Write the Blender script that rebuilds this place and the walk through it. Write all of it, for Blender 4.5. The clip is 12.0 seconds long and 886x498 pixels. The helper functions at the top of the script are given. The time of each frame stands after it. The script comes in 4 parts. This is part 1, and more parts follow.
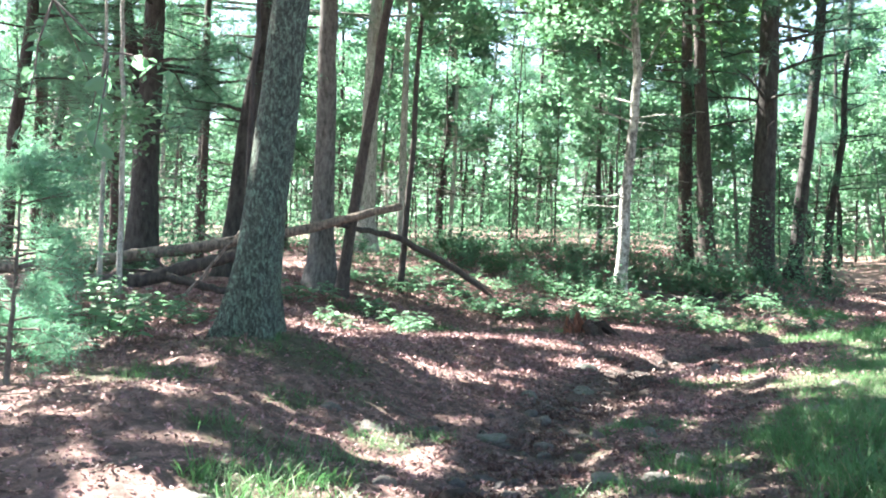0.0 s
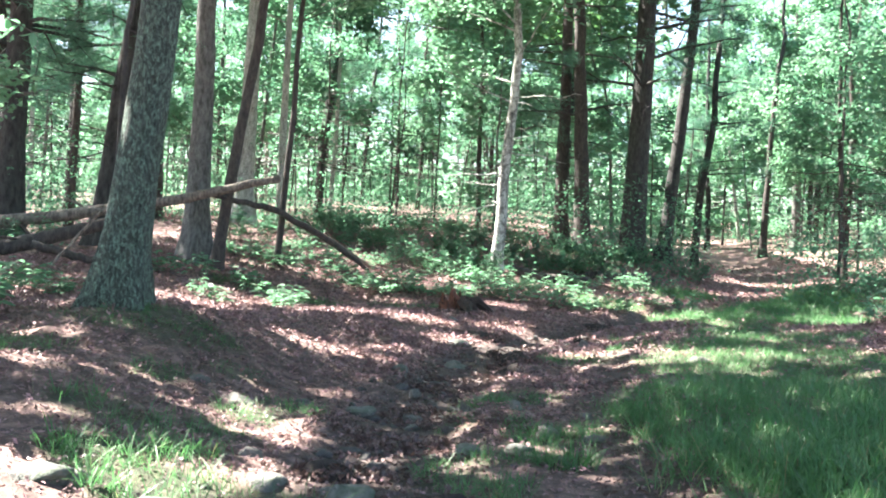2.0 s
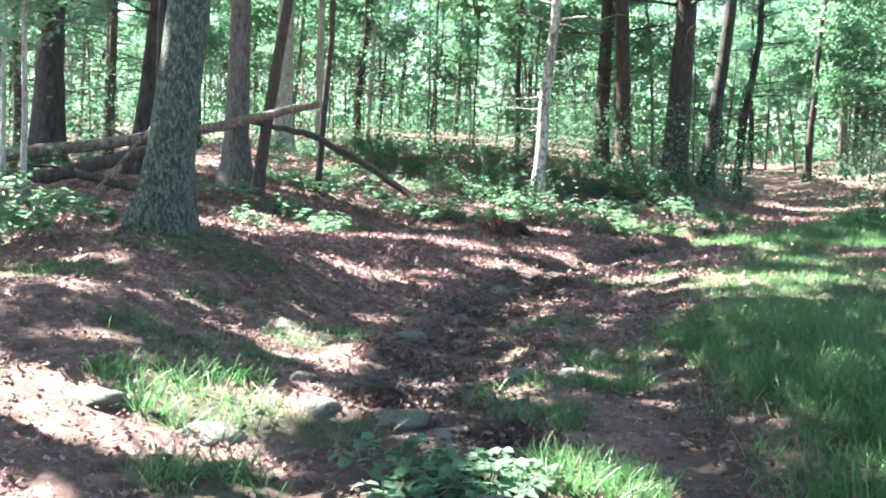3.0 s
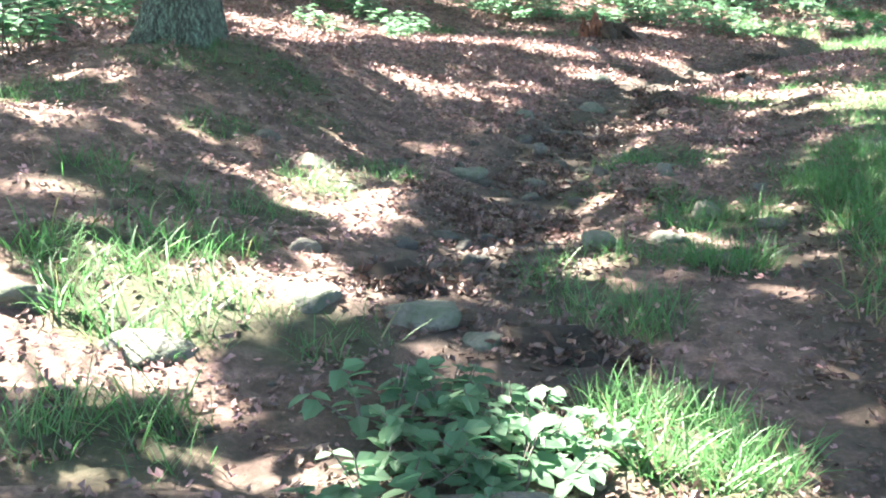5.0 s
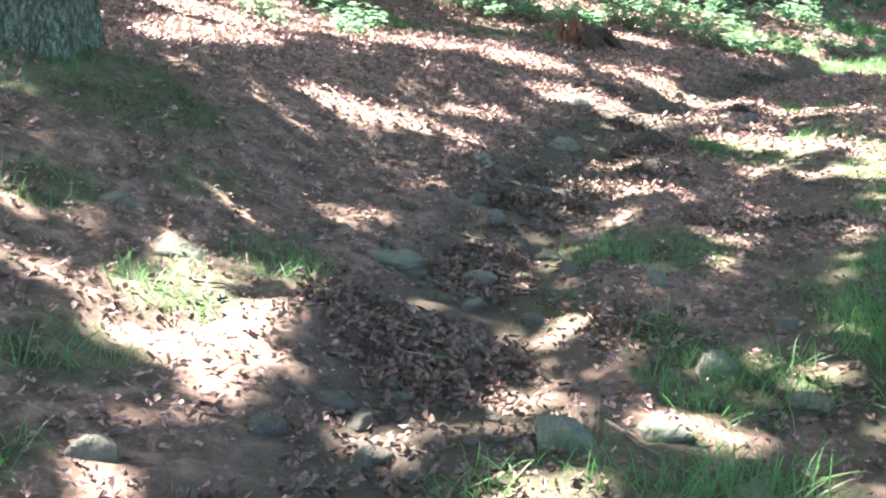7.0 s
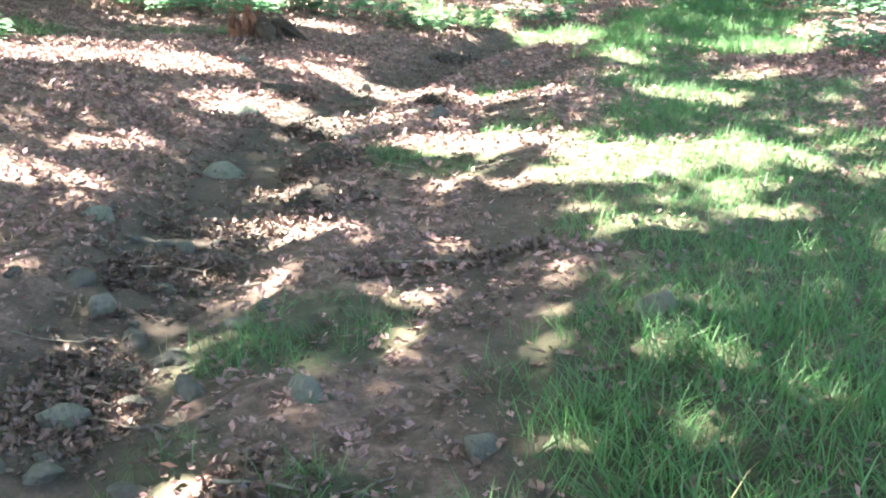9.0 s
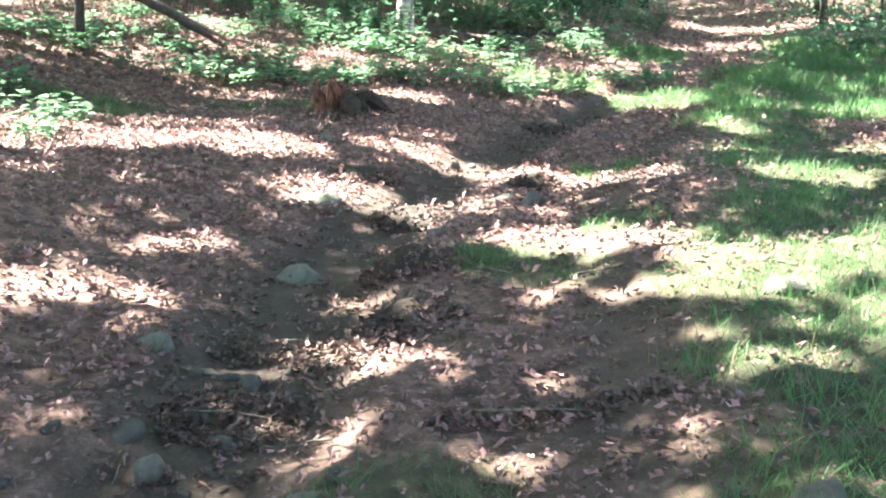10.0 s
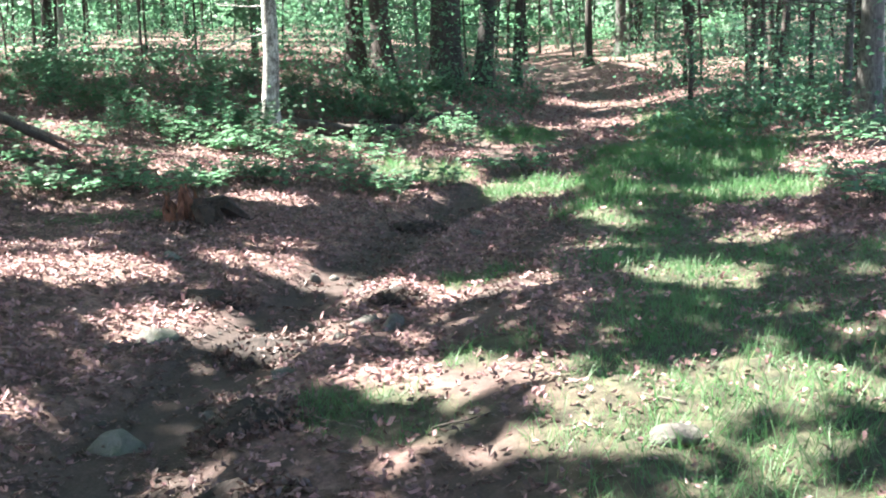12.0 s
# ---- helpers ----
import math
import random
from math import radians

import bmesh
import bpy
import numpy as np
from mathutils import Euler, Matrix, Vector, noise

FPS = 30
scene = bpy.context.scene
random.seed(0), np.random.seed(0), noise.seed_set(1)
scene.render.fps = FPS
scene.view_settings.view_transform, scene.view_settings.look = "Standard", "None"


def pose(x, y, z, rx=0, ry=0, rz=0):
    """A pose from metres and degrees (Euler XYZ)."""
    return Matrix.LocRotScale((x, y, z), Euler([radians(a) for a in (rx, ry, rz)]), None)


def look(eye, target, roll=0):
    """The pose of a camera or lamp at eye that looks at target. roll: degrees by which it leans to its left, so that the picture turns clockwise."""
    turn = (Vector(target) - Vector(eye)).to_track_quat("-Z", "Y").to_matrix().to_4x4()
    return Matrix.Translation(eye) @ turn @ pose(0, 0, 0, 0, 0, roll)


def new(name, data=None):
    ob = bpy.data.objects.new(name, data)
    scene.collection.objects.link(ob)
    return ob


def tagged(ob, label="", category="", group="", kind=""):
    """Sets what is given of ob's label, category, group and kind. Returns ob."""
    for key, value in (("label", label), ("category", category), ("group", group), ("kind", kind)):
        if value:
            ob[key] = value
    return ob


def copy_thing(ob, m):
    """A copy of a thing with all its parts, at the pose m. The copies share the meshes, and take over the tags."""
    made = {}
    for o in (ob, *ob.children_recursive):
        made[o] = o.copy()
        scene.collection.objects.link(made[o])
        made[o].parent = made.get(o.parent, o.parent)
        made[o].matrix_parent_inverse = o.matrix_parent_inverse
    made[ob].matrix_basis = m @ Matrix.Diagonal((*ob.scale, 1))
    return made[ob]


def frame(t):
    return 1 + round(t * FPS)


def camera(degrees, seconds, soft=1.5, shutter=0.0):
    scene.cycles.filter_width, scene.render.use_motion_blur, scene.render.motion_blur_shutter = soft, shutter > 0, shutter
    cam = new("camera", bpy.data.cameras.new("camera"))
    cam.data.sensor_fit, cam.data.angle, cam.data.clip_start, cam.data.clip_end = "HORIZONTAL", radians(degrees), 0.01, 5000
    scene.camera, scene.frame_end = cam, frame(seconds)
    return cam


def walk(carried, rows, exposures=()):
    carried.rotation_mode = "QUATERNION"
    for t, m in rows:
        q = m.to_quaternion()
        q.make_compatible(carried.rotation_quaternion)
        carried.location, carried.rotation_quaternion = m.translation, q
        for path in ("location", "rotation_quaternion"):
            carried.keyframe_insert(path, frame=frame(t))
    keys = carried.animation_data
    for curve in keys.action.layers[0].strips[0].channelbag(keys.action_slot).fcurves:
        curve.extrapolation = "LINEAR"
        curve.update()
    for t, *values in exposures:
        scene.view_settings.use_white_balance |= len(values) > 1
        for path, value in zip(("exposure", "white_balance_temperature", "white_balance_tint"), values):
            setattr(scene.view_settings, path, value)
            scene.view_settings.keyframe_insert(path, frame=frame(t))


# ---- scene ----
cam = camera(46.0, 12.0, soft=2.0)
PATH = [
    (0, (-0.055, 0.049, 1.506), (-0.282, 2.035, 1.547), 1.3),
    (0.5, (-0.023, 0.072, 1.502), (-0.147, 2.066, 1.589), 2.2),
    (1, (0.0, 0.018, 1.498), (-0.047, 2.017, 1.565), 1.9),
    (1.5, (0.0, 0.0, 1.5), (0.0, 2.0, 1.542), 2.0),
    (2, (0.006, -0.017, 1.506), (0.007, 1.983, 1.507), 2.5),
    (2.5, (-0.011, 0.004, 1.499), (-0.03, 2.004, 1.466), 2.4),
    (3, (-0.072, 0.137, 1.466), (-0.136, 2.131, 1.326), 2.0),
    (3.5, (-0.023, 0.387, 1.408), (-0.052, 2.365, 1.12), 2.6),
    (3.7, (0.02, 0.53, 1.43), (-0.003, 2.494, 1.056), 1.6),
    (5.3, (0.142, 1.901, 1.514), (-0.125, 3.812, 0.988), 1.7),
    (5.5, (0.184, 2.128, 1.604), (-0.079, 4.046, 1.101), 1.2),
    (6, (0.203, 2.503, 1.551), (-0.162, 4.396, 1.019), 1.0),
    (6.5, (0.057, 2.955, 1.685), (-0.226, 4.846, 1.1), 2.9),
    (6.7, (0.063, 3.069, 1.673), (-0.159, 4.973, 1.103), 4.9),
    (8.3, (0.133, 4.067, 1.728), (0.208, 5.98, 1.15), 1.0),
    (8.5, (0.21, 4.215, 1.699), (0.381, 6.122, 1.122), 2.0),
    (9, (0.486, 4.556, 1.715), (0.804, 6.445, 1.141), 2.3),
    (9.5, (0.542, 4.826, 1.757), (0.662, 6.74, 1.19), -0.6),
    (10, (0.552, 5.247, 1.861), (0.699, 7.181, 1.373), 0.5),
    (10.5, (0.704, 5.637, 1.875), (0.842, 7.594, 1.487), 0.7),
    (11, (0.94, 5.889, 1.991), (1.053, 7.85, 1.613), -4.4),
    (11.5, (0.947, 5.968, 2.024), (1.189, 7.919, 1.66), -2.5),
    (12, (0.888, 6.0, 2.002), (1.239, 7.938, 1.653), -1.9),
]
EXPOSURES = [(0, 3.75, 6500, 10), (3.0, 3.85, 6500, 10), (3.7, 4.05, 6650, 8), (5.5, 4.3, 6900, 4), (6.5, 4.2, 6900, 4), (8.5, 4.7, 7100, 3), (9.5, 4.5, 7100, 3), (10.5, 3.85, 6700, 8), (11, 3.55, 6600, 8), (12, 3.5, 6500, 9)]
walk(cam, [(t, look(eye, target, roll)) for t, eye, target, roll in PATH], EXPOSURES)

# ---- light ----
SUN_DIR = Vector((-0.62, 0.30, 0.95)).normalized()
world = bpy.data.worlds.new("sky")
scene.world = world
world.use_nodes = True
sky = world.node_tree.nodes.new("ShaderNodeTexSky")
sky.sky_type, sky.sun_disc = "NISHITA", False
sky.sun_elevation = math.asin(SUN_DIR.z)
sky.sun_rotation = math.atan2(SUN_DIR.x, SUN_DIR.y)
sky.air_density, sky.dust_density = 1.0, 2.0
world.node_tree.links.new(sky.outputs[0], world.node_tree.nodes["Background"].inputs[0])
world.node_tree.nodes["Background"].inputs[1].default_value = 0.053
sun = new("sun", bpy.data.lights.new("sun", "SUN"))
sun.data.energy, sun.data.angle, sun.data.color = 4.4, radians(0.5), (1.0, 0.95, 0.88)
sun.matrix_world = look(SUN_DIR * 60, (0, 0, 0))


# ---- materials ----
def nodes_of(name):
    m = bpy.data.materials.new(name)
    m.use_nodes = True
    t = m.node_tree
    return m, t, t.nodes["Principled BSDF"], t.nodes["Material Output"]


def put(t, kind, **values):
    n = t.nodes.new("ShaderNode" + kind)
    for key, v in values.items():
        n.inputs[key].default_value = v
    return n


def ramp(t, fac, stops):
    r = t.nodes.new("ShaderNodeValToRGB")
    while len(r.color_ramp.elements) < len(stops):
        r.color_ramp.elements.new(0.5)
    for e, (p, c) in zip(r.color_ramp.elements, stops):
        e.position, e.color = p, (*c, 1)
    t.links.new(fac, r.inputs[0])
    return r.outputs[0]


def mix(t, fac, a, b, mode="MIX"):
    n = t.nodes.new("ShaderNodeMix")
    n.data_type, n.blend_type = "RGBA", mode
    for src, dst in ((fac, n.inputs[0]), (a, n.inputs[6]), (b, n.inputs[7])):
        if hasattr(src, "is_linked"):
            t.links.new(src, dst)
        elif isinstance(src, (int, float)):
            dst.default_value = src
        else:
            dst.default_value = (*src, 1)
    return n.outputs[2]


def bump(t, height, strength, distance, out):
    b = put(t, "Bump", Strength=strength, Distance=distance)
    t.links.new(height, b.inputs["Height"])
    t.links.new(b.outputs[0], out.inputs["Normal"])


def noise_at(t, scale, detail=6.0, stretch=(1, 1, 1), rough=0.6):
    c = t.nodes.new("ShaderNodeTexCoord")
    m = put(t, "Mapping", Scale=stretch)
    n = put(t, "TexNoise", Scale=scale, Detail=detail, Roughness=rough)
    t.links.new(c.outputs["Object"], m.inputs[0])
    t.links.new(m.outputs[0], n.inputs["Vector"])
    return n.outputs["Fac"]


def bark(name, dark, pale, lichen=None, lichen_at=0.55, plates=14.0, depth=0.03, fleck=38.0):
    m, t, p, _ = nodes_of(name)
    fiss = noise_at(t, plates, 8, (1, 1, 0.38), 0.7)
    col = ramp(t, fiss, [(0.36, dark), (0.62, pale)])
    fine = noise_at(t, 70, 4)
    col = mix(t, 0.5, col, ramp(t, fine, [(0.3, (0.45, 0.45, 0.45)), (0.7, (1, 1, 1))]), "MULTIPLY")
    if lichen:
        spots = noise_at(t, fleck, 9, (1, 1, 0.55), 0.85)
        edge = ramp(t, spots, [(lichen_at - 0.04, (0, 0, 0)), (lichen_at + 0.07, (1, 1, 1))])
        col = mix(t, edge, col, lichen)
    t.links.new(col, p.inputs["Base Color"])
    p.inputs["Roughness"].default_value = 0.92
    bump(t, fiss, 0.9, depth, p)
    return m


def mixed(a, b, k):
    return tuple(p + (q - p) * k for p, q in zip(a, b))


def leafy(name, a, b, thin=0.5, rough=0.55, uneven=0.3):
    """A leaf that lets light through; colour wanders between a and b from leaf to leaf."""
    m, t, p, out = nodes_of(name)
    g = t.nodes.new("ShaderNodeNewGeometry")
    o = t.nodes.new("ShaderNodeObjectInfo")
    tone = mix(t, 0.35, ramp(t, g.outputs["Random Per Island"], [(0.0, a), (uneven, mixed(a, b, 0.3)), (1.0, b)]), mix(t, o.outputs["Random"], a, b))
    fine = noise_at(t, 4.0, 3)
    col = mix(t, 0.6, tone, ramp(t, fine, [(0.3, (0.55, 0.6, 0.5)), (0.7, (1.1, 1.1, 1.0))]), "MULTIPLY")
    t.links.new(col, p.inputs["Base Color"])
    p.inputs["Roughness"].default_value = rough
    tr = t.nodes.new("ShaderNodeBsdfTranslucent")
    t.links.new(mix(t, 1.0, col, (1.1, 1.4, 1.2), "MULTIPLY"), tr.inputs["Color"])
    ms = t.nodes.new("ShaderNodeMixShader")
    ms.inputs[0].default_value = thin
    t.links.new(p.outputs[0], ms.inputs[1])
    t.links.new(tr.outputs[0], ms.inputs[2])
    t.links.new(ms.outputs[0], out.inputs["Surface"])
    return m


def ground_material():
    m, t, p, _ = nodes_of("forest_floor")
    v = t.nodes.new("ShaderNodeVertexColor")
    v.layer_name = "cover"
    s = t.nodes.new("ShaderNodeSeparateColor")
    t.links.new(v.outputs[0], s.inputs[0])
    big, mid, fine = noise_at(t, 0.9, 5), noise_at(t, 9, 8, (1, 1, 1), 0.7), noise_at(t, 60, 6, (1, 1, 1), 0.7)
    litter = ramp(t, mid, [(0.3, (0.03, 0.02, 0.018)), (0.5, (0.14, 0.09, 0.078)), (0.72, (0.36, 0.225, 0.21))])
    litter = mix(t, 0.6, litter, ramp(t, fine, [(0.3, (0.35, 0.33, 0.32)), (0.7, (1.3, 1.2, 1.15))]), "MULTIPLY")
    dirt = ramp(t, fine, [(0.25, (0.026, 0.019, 0.016)), (0.55, (0.062, 0.045, 0.039)), (0.8, (0.175, 0.113, 0.106))])
    dirt = mix(t, 0.5, dirt, ramp(t, big, [(0.35, (0.6, 0.58, 0.56)), (0.65, (1.2, 1.15, 1.1))]), "MULTIPLY")
    turf = ramp(t, mid, [(0.3, (0.016, 0.018, 0.010)), (0.5, (0.042, 0.045, 0.024)), (0.75, (0.105, 0.105, 0.058))])
    col = mix(t, s.outputs[0], litter, dirt)
    col = mix(t, s.outputs[1], col, turf)
    t.links.new(col, p.inputs["Base Color"])
    p.inputs["Roughness"].default_value = 0.95
    bump(t, mix(t, 0.5, mid, fine), 0.8, 0.03, p)
    return m


def stone_material(name, a, b, moss):
    m, t, p, _ = nodes_of(name)
    o = t.nodes.new("ShaderNodeObjectInfo")
    n1, n2 = noise_at(t, 5, 8, (1, 1, 1), 0.7), noise_at(t, 40, 5)
    col = mix(t, n1, a, b)
    col = mix(t, 0.5, col, ramp(t, n2, [(0.3, (0.5, 0.5, 0.5)), (0.7, (1.15, 1.15, 1.15))]), "MULTIPLY")
    col = mix(t, ramp(t, noise_at(t, 7, 6), [(0.5, (0, 0, 0)), (0.68, (0.8, 0.8, 0.8))]), col, moss)
    col = mix(t, 0.35, col, mix(t, o.outputs["Random"], (0.6, 0.6, 0.6), (1.3, 1.25, 1.2)), "MULTIPLY")
    t.links.new(col, p.inputs["Base Color"])
    p.inputs["Roughness"].default_value = 0.85
    bump(t, mix(t, 0.5, n1, n2), 1.0, 0.035, p)
    return m


OAK_BARK = bark("oak_bark", (0.014, 0.016, 0.014), (0.085, 0.10, 0.082), (0.19, 0.285, 0.215), 0.53, 30, 0.06)
PINE_BARK = bark("pine_bark", (0.017, 0.016, 0.015), (0.07, 0.067, 0.062), (0.17, 0.18, 0.15), 0.66, 13, 0.045)
GREY_BARK = bark("grey_bark", (0.045, 0.043, 0.04), (0.17, 0.165, 0.155), (0.36, 0.38, 0.34), 0.62, 20, 0.012)
DARK_BARK = bark("dark_bark", (0.022, 0.019, 0.017), (0.085, 0.07, 0.062), (0.16, 0.19, 0.15), 0.66, 18, 0.015)
MOTTLED_BARK = bark("mottled_bark", (0.03, 0.028, 0.026), (0.24, 0.235, 0.215), (0.5, 0.5, 0.47), 0.5, 9, 0.008, 8.0)
PALE_BARK = bark("pale_bark", (0.13, 0.125, 0.11), (0.42, 0.41, 0.37), (0.55, 0.56, 0.52), 0.55, 15, 0.008)
DEAD_WOOD = bark("dead_wood", (0.05, 0.042, 0.036), (0.24, 0.20, 0.165), None, 0.5, 22, 0.012)
ROTTEN_WOOD = bark("rotten_wood", (0.03, 0.014, 0.01), (0.27, 0.11, 0.07), None, 0.5, 18, 0.03)
SHADED_ROOT = bark("shaded_root", (0.008, 0.006, 0.005), (0.06, 0.035, 0.027), None, 0.5, 18, 0.03)
TWIG = bark("twig_bark", (0.06, 0.05, 0.045), (0.18, 0.15, 0.13), None, 0.5, 30, 0.003)
LEAF_BRIGHT = leafy("bright_leaf", (0.105, 0.195, 0.135), (0.185, 0.29, 0.20), 0.6)
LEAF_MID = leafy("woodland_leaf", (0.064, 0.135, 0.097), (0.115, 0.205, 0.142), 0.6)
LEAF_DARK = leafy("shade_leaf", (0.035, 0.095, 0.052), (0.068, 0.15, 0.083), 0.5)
NEEDLE = leafy("pine_needle", (0.065, 0.15, 0.115), (0.11, 0.215, 0.16), 0.45)
YOUNG_NEEDLE = leafy("young_pine_needle", (0.12, 0.24, 0.18), (0.2, 0.34, 0.26), 0.5)
GRASS = leafy("grass_blade", (0.045, 0.125, 0.05), (0.105, 0.21, 0.085), 0.4, 0.5)
CANOPY_LEAF = leafy("canopy_leaf", (0.05, 0.10, 0.045), (0.09, 0.155, 0.07), 0.52)
DRY_GRASS = leafy("dry_grass_blade", (0.17, 0.15, 0.085), (0.28, 0.245, 0.145), 0.35, 0.6)
LITTER = leafy("dead_leaf", (0.055, 0.033, 0.035), (0.46, 0.25, 0.27), 0.10, 0.6, 0.6)
DAMP_LEAF = leafy("damp_leaf", (0.012, 0.008, 0.007), (0.22, 0.125, 0.118), 0.05, 0.5, 0.6)
CLOD = bark("earth_clod", (0.012, 0.009, 0.008), (0.05, 0.036, 0.03), None, 0.5, 25, 0.02)
GROUND = ground_material()
STONE = stone_material("fieldstone", (0.07, 0.064, 0.058), (0.18, 0.168, 0.15), (0.06, 0.07, 0.045))
DARK_STONE = stone_material("damp_stone", (0.035, 0.032, 0.03), (0.11, 0.10, 0.092), (0.04, 0.045, 0.03))
MOSSY = stone_material("mossy_stone", (0.085, 0.086, 0.076), (0.19, 0.188, 0.165), (0.05, 0.08, 0.04))


# ---- mesh helpers ----
def mesh_from(name, verts, faces, material, smooth=True):
    """A mesh from numpy arrays; faces: arrays of n x 3 or n x 4 indices."""
    me = bpy.data.meshes.new(name)
    verts = np.asarray(verts, np.float32)
    faces = [np.asarray(f) for f in (faces if isinstance(faces, list) else [faces]) if len(f)]
    loops = np.concatenate([f.ravel() for f in faces]).astype(np.int32)
    sizes = np.concatenate([np.full(len(f), f.shape[1]) for f in faces])
    me.vertices.add(len(verts))
    me.vertices.foreach_set("co", verts.ravel())
    me.loops.add(len(loops))
    me.loops.foreach_set("vertex_index", loops)
    me.polygons.add(len(sizes))
    me.polygons.foreach_set("loop_start", np.r_[0, np.cumsum(sizes)[:-1]].astype(np.int32))
    me.polygons.foreach_set("use_smooth", np.full(len(sizes), smooth))
    me.update(calc_edges=True)
    me.validate()
    me.materials.append(material)
    return me


def part(name, me, parent, label="", kind=""):
    ob = new(name, me)
    ob.parent = parent
    return tagged(ob, label, kind=kind)


def tube(points, radii, sides=8, rough=0.0, seed=0, cap=True):
    """Verts and quads of a tapering, uneven tube through the points."""
    rng = np.random.default_rng(seed)
    pts, radii = np.asarray(points, float), np.asarray(radii, float)
    along = np.gradient(pts, axis=0)
    along /= np.linalg.norm(along, axis=1)[:, None]
    ref = np.array([1.0, 0.03, 0.02]) if abs(along[:, 2]).mean() > 0.6 else np.array([0.02, 0.03, 1.0])
    u = np.cross(along, ref)
    u /= np.linalg.norm(u, axis=1)[:, None]
    v = np.cross(along, u)
    a = np.linspace(0, 2 * np.pi, sides, endpoint=False)
    lump = 1 + rough * (rng.random((len(pts), sides)) - 0.5)
    ring = (np.cos(a)[None, :, None] * u[:, None] + np.sin(a)[None, :, None] * v[:, None]) * (radii[:, None] * lump)[..., None]
    verts = (pts[:, None] + ring).reshape(-1, 3)
    i, j = np.meshgrid(np.arange(len(pts) - 1), np.arange(sides), indexing="ij")
    k = (j + 1) % sides
    quads = np.stack([i * sides + j, i * sides + k, (i + 1) * sides + k, (i + 1) * sides + j], -1).reshape(-1, 4)
    if cap:
        n = len(verts)
        verts = np.concatenate([verts, pts[-1:] + along[-1:] * radii[-1] * 0.4, pts[:1]])
        j = np.arange(sides)
        end = np.stack([(len(pts) - 1) * sides + j, (len(pts) - 1) * sides + (j + 1) % sides, np.full(sides, n)], -1)
        start = np.stack([(j + 1) % sides, j, np.full(sides, n + 1)], -1)
        return verts, [quads, np.concatenate([end, start])]
    return verts, [quads]


def joined(pieces):
    """Several (verts, faces) as one."""
    vs, quads, tris, n = [], [], [], 0
    for v, fs in pieces:
        for f in fs:
            (quads if f.shape[1] == 4 else tris).append(f + n)
        vs.append(v)
        n += len(v)
    return np.concatenate(vs), [np.concatenate(x) for x in (quads, tris) if x]


BROAD = np.array([(0, 0, 0), (0.30, 0.32, 0.06), (-0.30, 0.32, 0.06), (0, 0.45, -0.02), (0.22, 0.75, 0.0), (-0.22, 0.75, 0.0), (0, 1, -0.12)])
BROAD_F = np.array([(0, 1, 4, 3), (0, 3, 5, 2)]), np.array([(3, 4, 6), (3, 6, 5)])
OAKY = np.array([(0, 0, 0.1), (0.30, 0.22, 0.22), (-0.24, 0.34, 0.10), (0, 0.5, 0), (0.20, 0.62, 0.28), (-0.30, 0.76, 0.16), (0.05, 1, 0.22)])
OAKY = OAKY[[0, 1, 4, 6, 5, 3]]
OAKY_F = (np.array([(0, 1, 2, 5), (0, 5, 3, 4)]),)
CARD = np.array([(-0.30, 0, 0), (0.30, 0, 0), (0.36, 0.55, 0.07), (0, 1, -0.06), (-0.36, 0.55, 0.07)])
CARD_F = np.array([(0, 1, 2, 4)]), np.array([(4, 2, 3)])
LEAF4 = np.array([(0, 0, 0), (0.34, 0.5, 0.08), (0, 1, -0.06), (-0.34, 0.5, 0.08)])
LEAF4_F = (np.array([(0, 1, 2, 3)]),)


def scattered(template, faces, places, ahead, up, size):
    """Copies of a small template as one array mesh, at places, its y along ahead and its z towards up."""
    places, ahead, up = (np.asarray(q, float) for q in (places, ahead, up))
    ahead = ahead / (np.linalg.norm(ahead, axis=1)[:, None] + 1e-9)
    side = np.cross(ahead, up)
    side /= np.linalg.norm(side, axis=1)[:, None] + 1e-9
    up = np.cross(side, ahead)
    frame3 = np.stack([side, ahead, up], 1) * np.asarray(size, float).reshape(-1, 1, 1)
    verts = places[:, None] + np.einsum("vk,nkc->nvc", template, frame3)
    base = (np.arange(len(places)) * len(template))[:, None, None]
    return verts.reshape(-1, 3), [(base + f[None]).reshape(-1, f.shape[1]) for f in faces]


def random_ways(rng, n, lift=0.0, flat=1.0):
    w = rng.normal(size=(n, 3)) * (1, 1, flat)
    w[:, 2] += lift
    return w / np.linalg.norm(w, axis=1)[:, None]


# ---- shape of the ground ----
def smooth(x):
    x = np.clip(x, 0, 1)
    return x * x * (3 - 2 * x)


def trail_x(y):
    """The middle of the worn trail, which bends off to the right."""
    return np.interp(y, [-10, 3, 5.5, 7.4, 8.9, 11, 12.1, 13.5, 14.5, 15.9, 17.7, 21.6, 28, 34, 45, 80], [0.1, 0.0, -0.2, -0.22, 0.08, 0.32, 0.72, 1.28, 1.72, 2.42, 3.4, 5.65, 8.4, 10.2, 11.6, 16.0])


def wave(x, y, s, k=0.0):
    return np.sin(x * s + 1.7 * np.sin(y * s * 0.7 + k) + k) * np.cos(y * s * 0.9 - 1.1 * np.sin(x * s * 0.6 + 2 * k))


